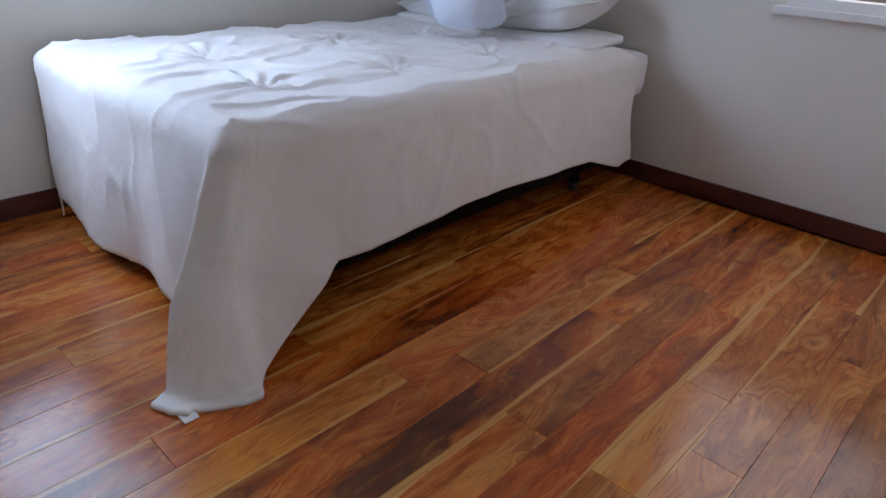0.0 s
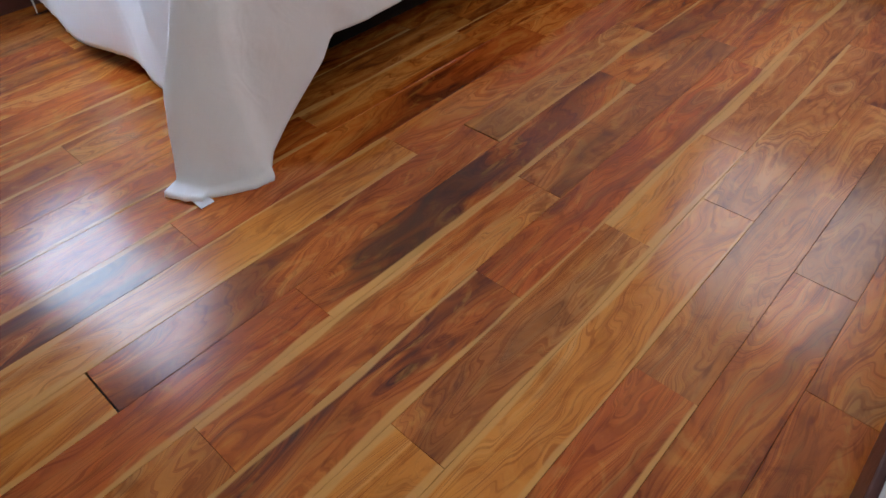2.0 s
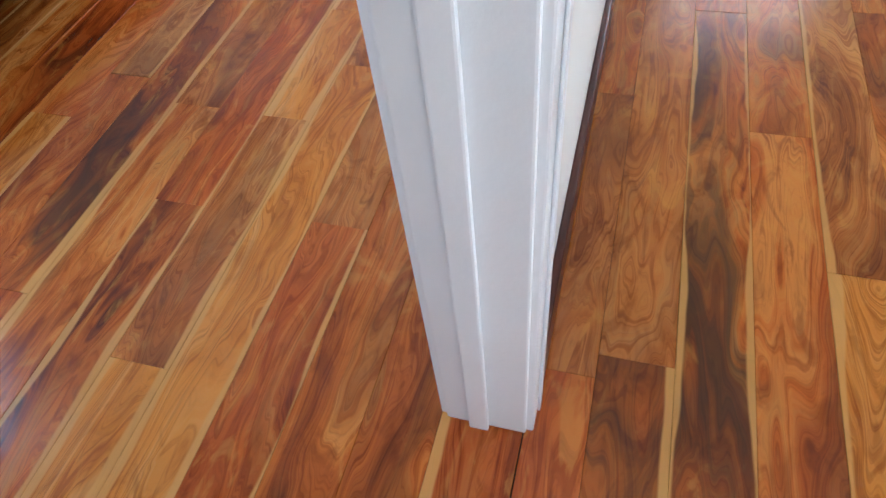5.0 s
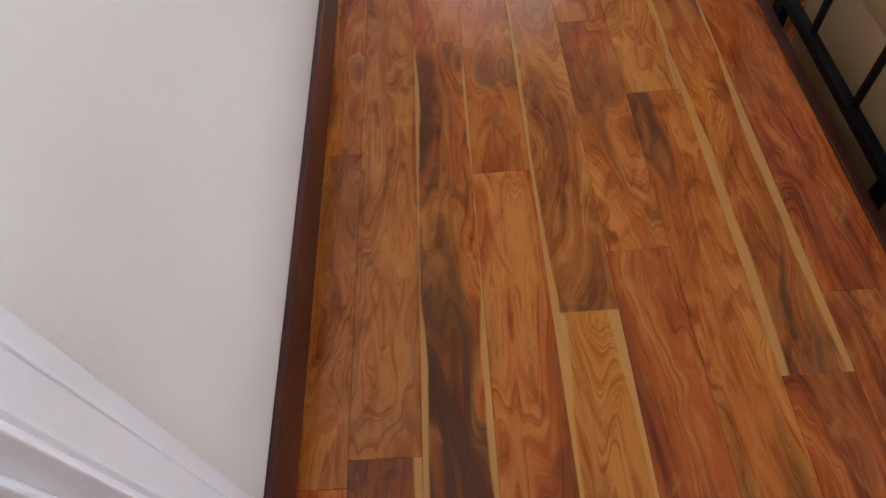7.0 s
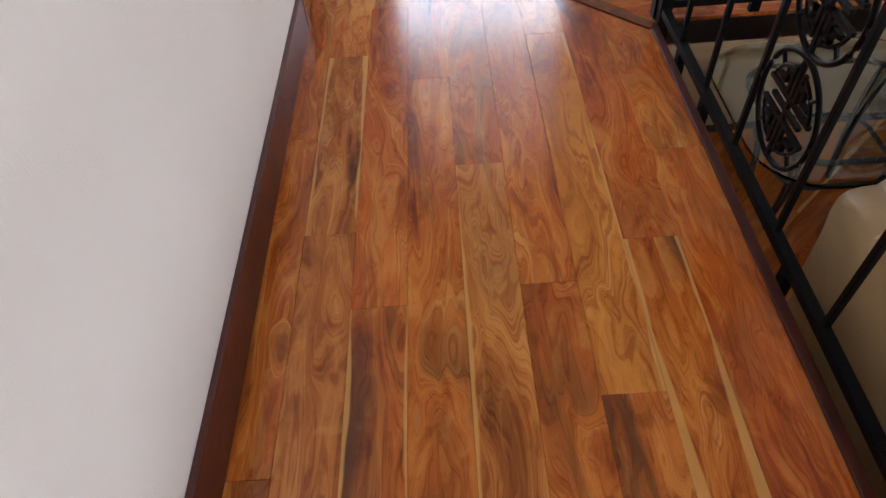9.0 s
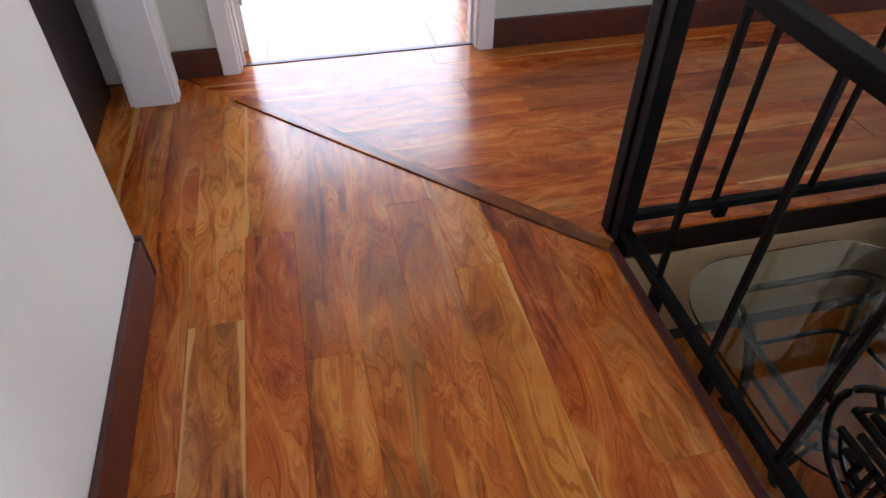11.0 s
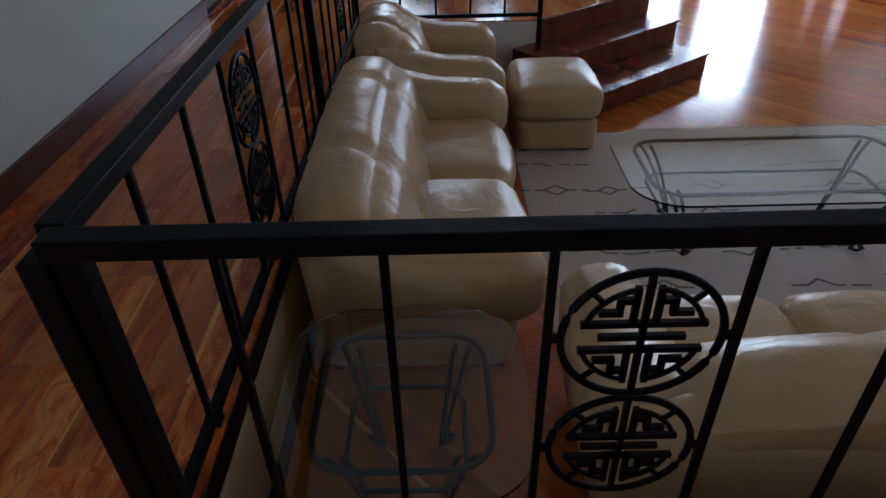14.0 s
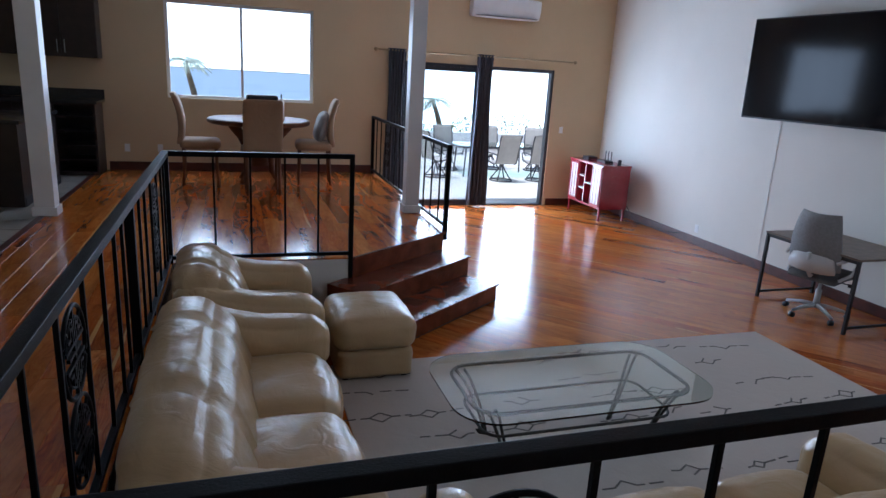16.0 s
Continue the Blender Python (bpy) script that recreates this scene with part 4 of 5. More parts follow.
def drape():
    """A comforter thrown over the mattress: it rolls over the edges, hangs in folds and puddles at the corner."""
    bm = bmesh.new()
    nu, nv = 190, 165
    xf, yn, yf = BEDX1 - 0.05, BEDY1 - 0.03, BEDY0 + 0.06
    near, foot, far = 0.70, 0.72, 0.16
    r = 0.10
    tufts = [(2.0, -4.05), (1.35, -4.0), (0.75, -3.98), (1.9, -4.65), (1.2, -4.62), (0.6, -4.6)]
    grid = []
    for i in range(nu + 1):
        s = -0.12 + (xf + foot + 0.12) * i / nu
        row = []
        for k in range(nv + 1):
            t = yf - far + (yn + near - yf + far) * k / nv
            side = min(1.0, max(0.0, (t - yn + 0.12) / 0.3))
            head = 0.22 + 0.05 * math.sin(t * 5.3) - 0.25 * side
            ss = max(s, head + (s + 0.12) * 0.02)
            ex, ey = max(0.0, ss - xf), max(0.0, t - yn)
            ef = max(0.0, yf - t)
            px, py = min(ss, xf), max(min(t, yn), yf)
            e = max(ex, ey)
            both = min(ex, ey) / (e + 1e-6)
            lobe = min(1.0, max(0.0, (both - 0.08) / 0.34))
            lobe = lobe * lobe * (3 - 2 * lobe)
            if ey > 0:
                wing = min(1.0, max(0.0, (ss - xf + 0.26) / 0.34))
                lobe = max(lobe, wing ** 0.8 * min(1.0, ey / 0.3))
            z = BEDZ + 0.045
            if e > 1e-6:
                ux, uy = ex / math.hypot(ex, ey), ey / math.hypot(ex, ey)
                # hems rise and fall a little along the sides
                slip = min(1.0, max(0.0, (0.42 - ss) / 0.3))
                base = (0.84 + 0.14 * slip) * (1 - ex / (ex + ey)) + 1.08 * ex / (ex + ey)
                e2 = e * base * (1.0 - 0.05 * (0.5 + 0.5 * math.sin(ss * 4.1 + t * 3.3 + 0.6)) * (1 if min(ex, ey) < 0.05 else 0.4)) * (1 + (1.30 / base - 1) * lobe)
                if e2 < r * math.pi / 2:
                    out, down = r * math.sin(e2 / r), r * (1 - math.cos(e2 / r))
                else:
                    rest = e2 - r * math.pi / 2
                    fold = math.sin((px * 7.5 if ey > ex else py * 9.0) + 1.2 * math.sin(px * 3 + py * 2)) * 0.5 + 0.5
                    out, down = r + rest * (0.05 + 0.07 * fold + 0.20 * lobe), r + rest * 0.985
                if down > z - 0.014:
                    out += (down - z + 0.014) * 0.55
                    down = z - 0.014 - 0.006 * math.sin(out * 40)
                px, py, z = px + ux * out, py + uy * out, z - down
            if ef > 0:
                py -= min(ef, 0.02)
                z -= max(0.0, ef - 0.02)
            puff = 0.020 * noise.noise(Vector((px * 2.2, py * 2.2, z * 1.5))) + 0.010 * noise.noise(Vector((px * 6, py * 6 + 3, z * 6)))
            ridge = abs(noise.noise(Vector((px * 3.1 + 5, py * 5.2, z * 3))))
            puff += 0.016 * max(0.0, 0.13 - ridge) / 0.13 * (1.0 if e < 0.1 else 0.35)
            pin = 0.0
            for tx, ty in tufts:
                d = math.hypot(px - tx, py - ty)
                pin += math.exp(-(d / 0.085) ** 2) * 0.035
                if d < 0.32:
                    pin += 0.016 * math.sin(9 * math.atan2(py - ty, px - tx) + tx * 5) * math.exp(-(d / 0.16) ** 2)
            if e < 0.03:
                z += puff - pin
            else:
                px, py = px + ex / (e + 1e-6) * puff * 0.8, py + ey / (e + 1e-6) * puff * 0.8
            px += 0.13 * lobe * min(1.0, max(0.0, BEDZ + 0.045 - z) / 0.5)
            row.append(bm.verts.new((px, min(py, -3.1), max(z, 0.012))))
        grid.append(row)
    for i in range(nu):
        for k in range(nv):
            bm.faces.new((grid[i][k], grid[i + 1][k], grid[i + 1][k + 1], grid[i][k + 1]))
    return bm


comforter = tagged(part("comforter", drape(), LINEN, smooth=True), "rumpled white tufted comforter trailing to the floor off the bed", "bedding")
sol = comforter.modifiers.new("thickness", "SOLIDIFY")
sol.thickness, sol.offset = 0.014, -1
tag_ = part("care_tag", boxes((2.70, -3.47, 0.004, 2.745, -3.39, 0.007)), SHEET, comforter)
fold_sheet = tagged(part("folded_sheet", cushion((0.42, 1.42, 0.06), 0.035, 14, 0.01, 0.012, 3.0, 5.0), SHEET, smooth=True, at=pose(0.14, -4.41, 0.80, 0, 4, 0)), "white top sheet folded back at the pillows", "bedding")


def pillow(x, y, z, rx, ry, rz, seed, w=0.66, h=0.44, label="plump white pillow on the bed", mat=None):
    def pinch(p, q):
        f = 1 - 0.10 * (q.x ** 4) * (1 - q.y ** 2)
        g = (1 - abs(q.x) ** 3.2) * (1 - abs(q.y) ** 3.2)
        return Vector((p.x, p.y * f, p.z * (0.15 + 0.95 * g)))
    b_ = cushion((w, h, 0.18), 0.09, 16, 0.02, 0.014, seed, 6.0, pinch)
    return tagged(part("pillow", b_, mat or SHEET, smooth=True, at=pose(x, y, z, rx, ry, rz)), label, "pillow")


pillow(0.62, -4.30, 0.985, 4, -52, 14, 1.0, 0.36, 0.42, "small pale blue-white pillow leaning on the others", cloth("blue_white_cotton", (0.74, 0.78, 0.88), 900, 0.25))
pillow(0.12, -4.08, 0.93, 3, -14, 84, 2.0, 0.70, 0.46)
pillow(0.12, -4.80, 0.93, -3, -14, 93, 4.0, 0.70, 0.46)
pillow(0.02, -4.12, 1.06, 3, -20, 87, 6.0, 0.66, 0.42)


# ---------------------------------------------------------------- lounge
def lounge_seat(name, label, category, width, seats, x, y, turn):
    """Cream leather seating with pillow arms; its back lies on x = 0, it faces +x and runs along +y."""
    s_ = thing(name, label, category, x, y, LOW, turn)
    d = 0.95
    part("base", cushion((0.86, width - 0.10, 0.30), 0.07, 10, 0.015, 0.008, 2.0, 5.0), LEATHER, s_, smooth=True, at=pose(0.47, width / 2, 0.17))
    part("back_shell", cushion((0.20, width - 0.04, 0.72), 0.09, 12, 0.015, 0.01, 8.0, 5.0), LEATHER, s_, smooth=True, at=pose(0.13, width / 2, 0.40, 0, -4, 0))
    arm_w = 0.30
    for k, (yy, flip) in enumerate(((arm_w / 2, 1), (width - arm_w / 2, -1))):
        part("arm_panel", cushion((0.80, arm_w - 0.07, 0.46), 0.08, 10, 0.012, 0.008, 3.0 + k, 5.0), LEATHER, s_, smooth=True, at=pose(0.50, yy, 0.25))

        def slope(p, q):
            return Vector((p.x, p.y * (1.06 - 0.10 * q.x), p.z + (0.11 * max(0.0, -q.x + 0.1) ** 1.5) * (1 if q.z > 0 else 0.3) - 0.02 * q.x))
        part("arm_cushion", cushion((0.88, arm_w, 0.34), 0.115, 18, 0.02, 0.014, 11.0 + 5 * k + width, 6.0, slope), LEATHER, s_, smooth=True, at=pose(0.56, yy, 0.475, 0, 0, 0))
    inner = width - 2 * arm_w + 0.04
    sw = inner / seats
    for k in range(seats):
        yy = arm_w - 0.02 + sw * (k + 0.5)

        def crown(p, q):
            return Vector((p.x + 0.03 * (1 - q.y ** 2) * max(0, q.x), p.y, p.z - 0.03 * max(0.0, q.x) ** 3))
        part("seat_cushion", cushion((0.72, sw - 0.006, 0.22), 0.085, 18, 0.03, 0.014, 21.0 + 3 * k + width, 5.0, crown), LEATHER, s_, smooth=True, at=pose(0.60, yy, 0.36, 0, -2, 0))

    span = width - (0.05 if seats < 3 else 0.30)
    marks_ = [-0.21 * span, 0.21 * span] if seats < 3 else [-span / 6, span / 6]

    def lean(p, q):
        groove = sum(math.exp(-((p.y - m) / 0.026) ** 2) for m in marks_)
        face = 1 if q.x > -0.9 else 0.3
        tuck = 0.06 * (abs(q.y) ** 3) * max(0.0, q.z)
        pleat = 0.009 * math.sin(p.z * 34 + 2.5 * math.sin(p.y * 7)) * (abs(q.y) ** 3 + groove)
        return Vector((p.x - 0.11 * q.z - 0.03 * groove * face + pleat, p.y, p.z - 0.022 * groove * max(0.0, q.z) - tuck))
    part("back_cushion", cushion((0.40, span, 0.58), 0.17, 30, 0.02, 0.016, 31.0 + width, 4.5, lean), LEATHER, s_, smooth=True, at=pose(0.27, width / 2, 0.565))
    for fx in (0.12, 0.84):
        for fy in (0.1, width - 0.1):
            bm = bmesh.new()
            tube(bm, [(fx, fy, 0.0), (fx, fy, 0.05)], [0.02, 0.026], 10)
            part("foot", bm, BLACK, s_)
    return s_


lounge_seat("loveseat", "cream leather two-seat sofa with plump creased cushions beside the corridor railing", "sofa", 2.06, 2, 0.01, 1.03, 0)
lounge_seat("armchair", "cream leather armchair with plump rounded arms beside the steps", "armchair", 1.10, 1, 0.03, 3.20, 0)
lounge_seat("sofa", "long cream leather three-seat sofa with its back to the hall railing", "sofa", 2.3, 3, 3.36, 0.10, 90)

ottoman = thing("ottoman", "cream leather two-tier ottoman in front of the armchair", "ottoman", 1.41, 3.53, LOW)
part("base", cushion((0.56, 0.68, 0.23), 0.045, 12, 0.01, 0.008, 1.0, 6.0), LEATHER, ottoman, smooth=True, at=pose(0, 0, 0.135))
part("cushion", cushion((0.59, 0.70, 0.24), 0.075, 16, 0.03, 0.012, 5.0, 6.0), LEATHER, ottoman, smooth=True, at=pose(0, 0, 0.355))
for fx in (-0.22, 0.22):
    for fy in (-0.28, 0.28):
        part("foot", boxes((fx - 0.02, fy - 0.02, 0, fx + 0.02, fy + 0.02, 0.03)), BLACK, ottoman)

RUGMAT = cloth("cream_wool_rug", (0.50, 0.43, 0.37), 500, 0.15)
RUGMARK = plain("grey_wool", (0.13, 0.115, 0.105), 0.95, vary=0.25, scale=30, bump=0.5)
RX0, RX1, RY0, RY1 = 1.12, 5.16, 1.12, 3.50
rug = thing("rug", "cream wool rug with a sparse broken diamond pattern", "rug", 0, 0, LOW)
bm = bmesh.new()
box(bm, RX0, RY0, 0.0005, RX1, RY1, 0.011, bevel=0.004)
part("woven_field", bm, RUGMAT, rug)
rng = random.Random(4)
marks = []
yy = RY0 + 0.2
while yy < RY1 - 0.1:
    xx = RX0 + 0.2 + rng.uniform(0, 0.2)
    while xx < RX1 - 0.25:
        if rng.random() < 0.75:
            marks.append((xx, yy + rng.uniform(-0.05, 0.05)))
        xx += rng.uniform(0.30, 0.5)
    yy += 0.33
bm = bmesh.new()
for mx, my in marks:
    first = len(bm.verts)
    sz = rng.uniform(0.035, 0.06)
    for k in range(4):
        if rng.random() < 0.25:
            continue
        a0, a1 = math.pi / 2 * k, math.pi / 2 * (k + 1)
        p, q = Vector((math.cos(a0) * sz * 1.3, math.sin(a0) * sz)), Vector((math.cos(a1) * sz * 1.3, math.sin(a1) * sz))
        n2 = Vector((-(q - p).y, (q - p).x)).normalized() * 0.006
        vs = [bm.verts.new((*v, z_)) for z_ in (0.0, 0.0018) for v in (p - n2, q - n2, q + n2, p + n2)]
        bm.faces.new(vs[4:])
        for j in range(4):
            bm.faces.new((vs[j], vs[(j + 1) % 4], vs[4 + (j + 1) % 4], vs[4 + j]))
    for sx in (-1, 1):
        reach = sz * 1.3
        for dash in range(rng.choice((1, 2, 2))):
            ln = rng.uniform(0.04, 0.10)
            lo = sx * reach if sx > 0 else sx * reach - ln
            box(bm, lo, -0.006, 0, lo + ln, 0.006, 0.0018)
            reach += ln + 0.03
    bm.verts.ensure_lookup_table()
    m_ = pose(mx, my, 0.011, 0, 0, rng.uniform(-8, 8))
    for v in bm.verts[first:]:
        v.co = m_ @ v.co
tagged(part("woven_pattern", bm, RUGMARK, rug), "broken grey diamonds and dashes woven into the rug", kind="stuff")

TABLEGLASS = glass("table_glass", (0.86, 0.95, 0.91))
PEWTER = plain("pewter_iron", (0.030, 0.024, 0.018), 0.7, metal=0.0, vary=0.25, scale=12, bump=0.15)


def round_rect(w, d, r, n=8):
    out = []
    for cx, cy, a in ((w / 2 - r, d / 2 - r, 0), (-w / 2 + r, d / 2 - r, 90), (-w / 2 + r, -d / 2 + r, 180), (w / 2 - r, -d / 2 + r, 270)):
        for k in range(n + 1):
            t = radians(a + 90 * k / n)
            out.append((cx + r * math.cos(t), cy + r * math.sin(t)))
    return out


def glass_table(name, label, x, y, w, d, h):
    t = thing(name, label, "table", x, y, LOW + 0.011)
    top = slab(round_rect(w, d, min(w, d) * 0.28), h - 0.012, h)
    g = part("glass_top", top, TABLEGLASS, t, "thick clear glass top with rounded corners")
    g.visible_shadow = False
    rim = round_rect(w - 0.26, d - 0.26, min(w, d) * 0.16, 6)
    bm = bmesh.new()
    tube(bm, [(a, b2, h - 0.027) for a, b2 in rim], 0.011, 8, True)
    part("upper_ring", bm, PEWTER, t, smooth=True)
    low = round_rect(w - 0.42, d - 0.40, min(w, d) * 0.12, 6)
    bm = bmesh.new()
    tube(bm, [(a, b2, h * 0.56) for a, b2 in low], 0.009, 8, True)
    part("lower_ring", bm, PEWTER, t, smooth=True)
    for sx in (-1, 1):
        for sy in (-1, 1):
            for off in (0.0, 0.055):
                cx, cy = sx * (w / 2 - 0.18 - off), sy * (d / 2 - 0.16 - 0.02)
                pts = []
                inset = 0.20 * min(1.0, w / 1.5)
                for k in range(13):
                    f = k / 12
                    draw = f ** 0.75
                    pts.append((cx - sx * (inset * draw - off * draw * 0.8), cy - sy * (0.07 * draw + 0.02 * math.sin(f * math.pi)), (h - 0.04) * (1 - f) + 0.012))
                ex_, ey_, _z = pts[-1]
                pts += [(ex_ + sx * 0.03, ey_ + sy * 0.02, 0.012), (ex_ + sx * 0.045, ey_ + sy * 0.03, 0.03), (ex_ + sx * 0.03, ey_ + sy * 0.02, 0.045)]
                bm = bmesh.new()
                tube(bm, pts, 0.0095, 7)
                part("leg", bm, PEWTER, t, smooth=True)
    return t


glass_table("coffee_table", "glass-topped coffee table on a scrolled pewter iron frame", 2.38, 2.12, 1.66, 0.88, 0.46)
end_table = glass_table("end_table", "square glass-topped end table on a scrolled iron frame", 0.47, 0.52, 0.82, 0.84, 0.50)
end_table.location.z = LOW

# television, its cable, and wall plates
SCREEN = plain("dark_screen", (0.005, 0.005, 0.007), 0.10, vary=0.1, bump=0.0)
SCREEN.node_tree.nodes["Principled BSDF"].inputs["Specular IOR Level"].default_value = 0.3
tv = thing("television", "large black flat television tilted on a wall bracket", "television", XE - 0.10, 5.02, 1.92, 0)
tv.matrix_basis = pose(XE - 0.13, 4.88, 1.93, 0, -1, 2.7)
part("screen_frame", boxes((-0.02, -1.02, -0.60, 0.03, 1.02, 0.60), bevel=0.006), BLACK, tv)
part("screen", boxes((-0.024, -1.005, -0.58, -0.019, 1.005, 0.585)), SCREEN, tv, "dark glossy screen")
part("bracket", boxes((0.03, -0.3, -0.15, 0.115, 0.3, 0.15), bevel=0.004), BLACK, tv)
cable = bmesh.new()
tube(cable, [(XE - 0.006, 5.4, 1.35), (XE - 0.006, 5.4, 0.6), (XE - 0.008, 5.39, 0.0), (XE - 0.008, 5.38, -0.36)], 0.004, 6)
tagged(part("cable", cable, WHITE), "white cable hanging down the wall under the television", "cable")


def plate(x, y, z, turn, label, slots=2):
    p = thing("wall_outlet" if slots else "light_switch", label, "outlet" if slots else "switch", x, y, z, turn)
    part("plate", boxes((-0.036, -0.007, -0.058, 0.036, 0, 0.058), bevel=0.003), WHITE, p)
    for k in range(slots):
        zz = (-0.022, 0.022)[k]
        part("socket", boxes((-0.016, -0.010, zz - 0.014, 0.016, -0.006, zz + 0.014), bevel=0.003), WHITE, p)
    if not slots:
        part("rocker", boxes((-0.014, -0.011, -0.03, 0.014, -0.006, 0.03), bevel=0.003), WHITE, p)
    return p


plate(XE, 6.6, -0.33, -90, "white outlet plate low on the cream wall")
plate(XE, 3.95, -0.33, -90, "white outlet plate behind the desk with a plug in it")
plate(-1.43, 0.62, 0.36, 90, "white outlet plate on the sage wall")
plate(-1.05, YB, 0.33, 0, "white outlet plate on the tan wall")
plate(-0.6, YB, 0.33, 0, "white outlet plate on the tan wall")
plate(6.05, YB, 0.80, 0, "white light switch beside the sliding door", 0)

# desk and office chair
DESKTOP = plain("walnut_laminate", (0.16, 0.115, 0.085), 0.4, vary=0.25, scale=9, bump=0.1)
desk = thing("desk", "slim desk with a brown top and black steel legs", "desk", 6.43, 3.86, LOW)
part("desktop", boxes((-0.42, -0.58, 0.735, 0.42, 0.58, 0.757), bevel=0.003), DESKTOP, desk)
part("apron", boxes((-0.405, -0.57, 0.70, -0.38, 0.57, 0.734), (0.38, -0.57, 0.70, 0.405, 0.57, 0.734), bevel=0.002), BLACK, desk)
for lx in (-0.395, 0.395):
    for ly in (-0.56, 0.56):
        part("leg", boxes((lx - 0.016, ly - 0.016, 0, lx + 0.016, ly + 0.016, 0.734), bevel=0.003), BLACK, desk)
for ly in (-0.56, 0.56):
    part("brace", boxes((-0.378, ly - 0.010, 0.05, 0.378, ly + 0.010, 0.075), bevel=0.002), BLACK, desk)

GREYMESH = plain("grey_mesh", (0.26, 0.26, 0.265), 0.7, vary=0.1, scale=40, bump=0.5, fine=400)
PALE = plain("pale_grey_plastic", (0.58, 0.58, 0.57), 0.4, vary=0.05, bump=0.05)
oc = thing("office_chair", "grey mesh swivel chair on a pale five-star base with casters", "chair", 6.20, 3.80, LOW, 16)


def seat_shape(p, q):
    return Vector((p.x, p.y, p.z - 0.03 * max(0, -q.x) ** 2))


def back_shape(p, q):
    return Vector((p.x - 0.07 * (1 - q.y ** 2) + 0.05 * q.z ** 2 * (1 if q.z > 0 else 0.4), p.y * (0.88 - 0.13 * q.z + 0.10 * (1 - q.z ** 2)), p.z))


part("seat", cushion((0.48, 0.50, 0.075), 0.035, 10, 0.012, 0, 0, 1, seat_shape), plain("grey_seat_fabric", (0.13, 0.13, 0.13), 0.9, vary=0.1, bump=0.4), oc, smooth=True, at=pose(0, 0, 0.47))
part("backrest", cushion((0.03, 0.50, 0.58), 0.014, 12, 0, 0, 0, 1, back_shape), GREYMESH, oc, smooth=True, at=pose(-0.27, 0, 0.83, 0, -10, 0))
bm = bmesh.new()
tube(bm, [(-0.10, 0, 0.44), (-0.26, 0, 0.47), (-0.34, 0, 0.56), (-0.36, 0, 0.72)], 0.02, 8)
part("back_support", bm, PALE, oc, smooth=True)
part("lumbar_panel", cushion((0.03, 0.46, 0.2), 0.014, 8, 0, 0, 0, 1, back_shape), PALE, oc, smooth=True, at=pose(-0.285, 0, 0.62, 0, -6, 0))
for sy in (-1, 1):
    bm = bmesh.new()
    tube(bm, [(-0.2, sy * 0.25, 0.47), (-0.05, sy * 0.29, 0.52), (0.04, sy * 0.30, 0.68), (-0.16, sy * 0.29, 0.69), (-0.30, sy * 0.25, 0.66)], 0.016, 8)
    part("armrest", bm, PALE, oc, smooth=True)
bm = bmesh.new()
tube(bm, [(0, 0, 0.09), (0, 0, 0.28), (0, 0, 0.281), (0, 0, 0.44)], [0.03, 0.03, 0.017, 0.017], 12)
part("gas_lift", bm, PALE, oc, smooth=True)
part("lever", boxes((0.0, -0.26, 0.405, 0.012, -0.02, 0.415), (-0.006, -0.30, 0.385, 0.018, -0.26, 0.42), bevel=0.003), BLACK, oc)
for k in range(5):
    t = radians(72 * k + 20)
    bm = bmesh.new()
    tube(bm, [(0.02 * math.cos(t), 0.02 * math.sin(t), 0.115), (0.16 * math.cos(t), 0.16 * math.sin(t), 0.105), (0.30 * math.cos(t), 0.30 * math.sin(t), 0.075)], [0.026, 0.02, 0.014], 8)
    arm = part("base_arm", bm, PALE, oc, smooth=True)
    bm = bmesh.new()
    cx, cy = 0.30 * math.cos(t), 0.30 * math.sin(t)
    tube(bm, [(cx - 0.02 * math.sin(t), cy + 0.02 * math.cos(t), 0.029), (cx + 0.02 * math.sin(t), cy - 0.02 * math.cos(t), 0.029)], 0.028, 12)
    part("caster", bm, BLACK, arm, "black caster", smooth=True)

# red console with the router
RED = plain("red_lacquer", (0.30, 0.022, 0.035), 0.25, vary=0.15, scale=5, bump=0.05, coat=0.4)
CREAM = plain("cream_glazing", (0.62, 0.52, 0.50), 0.35, vary=0.1, bump=0.05)
cons = thing("console_cabinet", "red lacquered console cabinet with open shelves and glazed doors", "cabinet", 6.42, 8.58, LOW, 0)
cx0, cx1, cy0, cy1 = -0.26, 0.26, -0.46, 0.62
part("body", boxes((cx0, cy0, 0.20, cx1, cy0 + 0.025, 0.90), (cx0, cy1 - 0.025, 0.20, cx1, cy1, 0.90), (cx0, cy0 + 0.025, 0.20, cx1, cy1 - 0.025, 0.23), (cx1 - 0.015, cy0 + 0.025, 0.23, cx1, cy1 - 0.025, 0.90), bevel=0.003), RED, cons)
part("top", boxes((cx0 - 0.02, cy0 - 0.02, 0.901, cx1, cy1 + 0.02, 0.93), bevel=0.004), RED, cons)
for yy in (-0.14, 0.10, 0.30):
    part("divider", boxes((cx0 + 0.005, yy - 0.012, 0.231, cx1 - 0.016, yy + 0.012, 0.90)), RED, cons)
for yy0, yy1, zz in ((-0.128, 0.088, 0.56), (0.112, 0.288, 0.45), (0.112, 0.288, 0.66)):
    part("shelf", boxes((cx0 + 0.01, yy0, zz, cx1 - 0.016, yy1, zz + 0.02)), CREAM, cons)
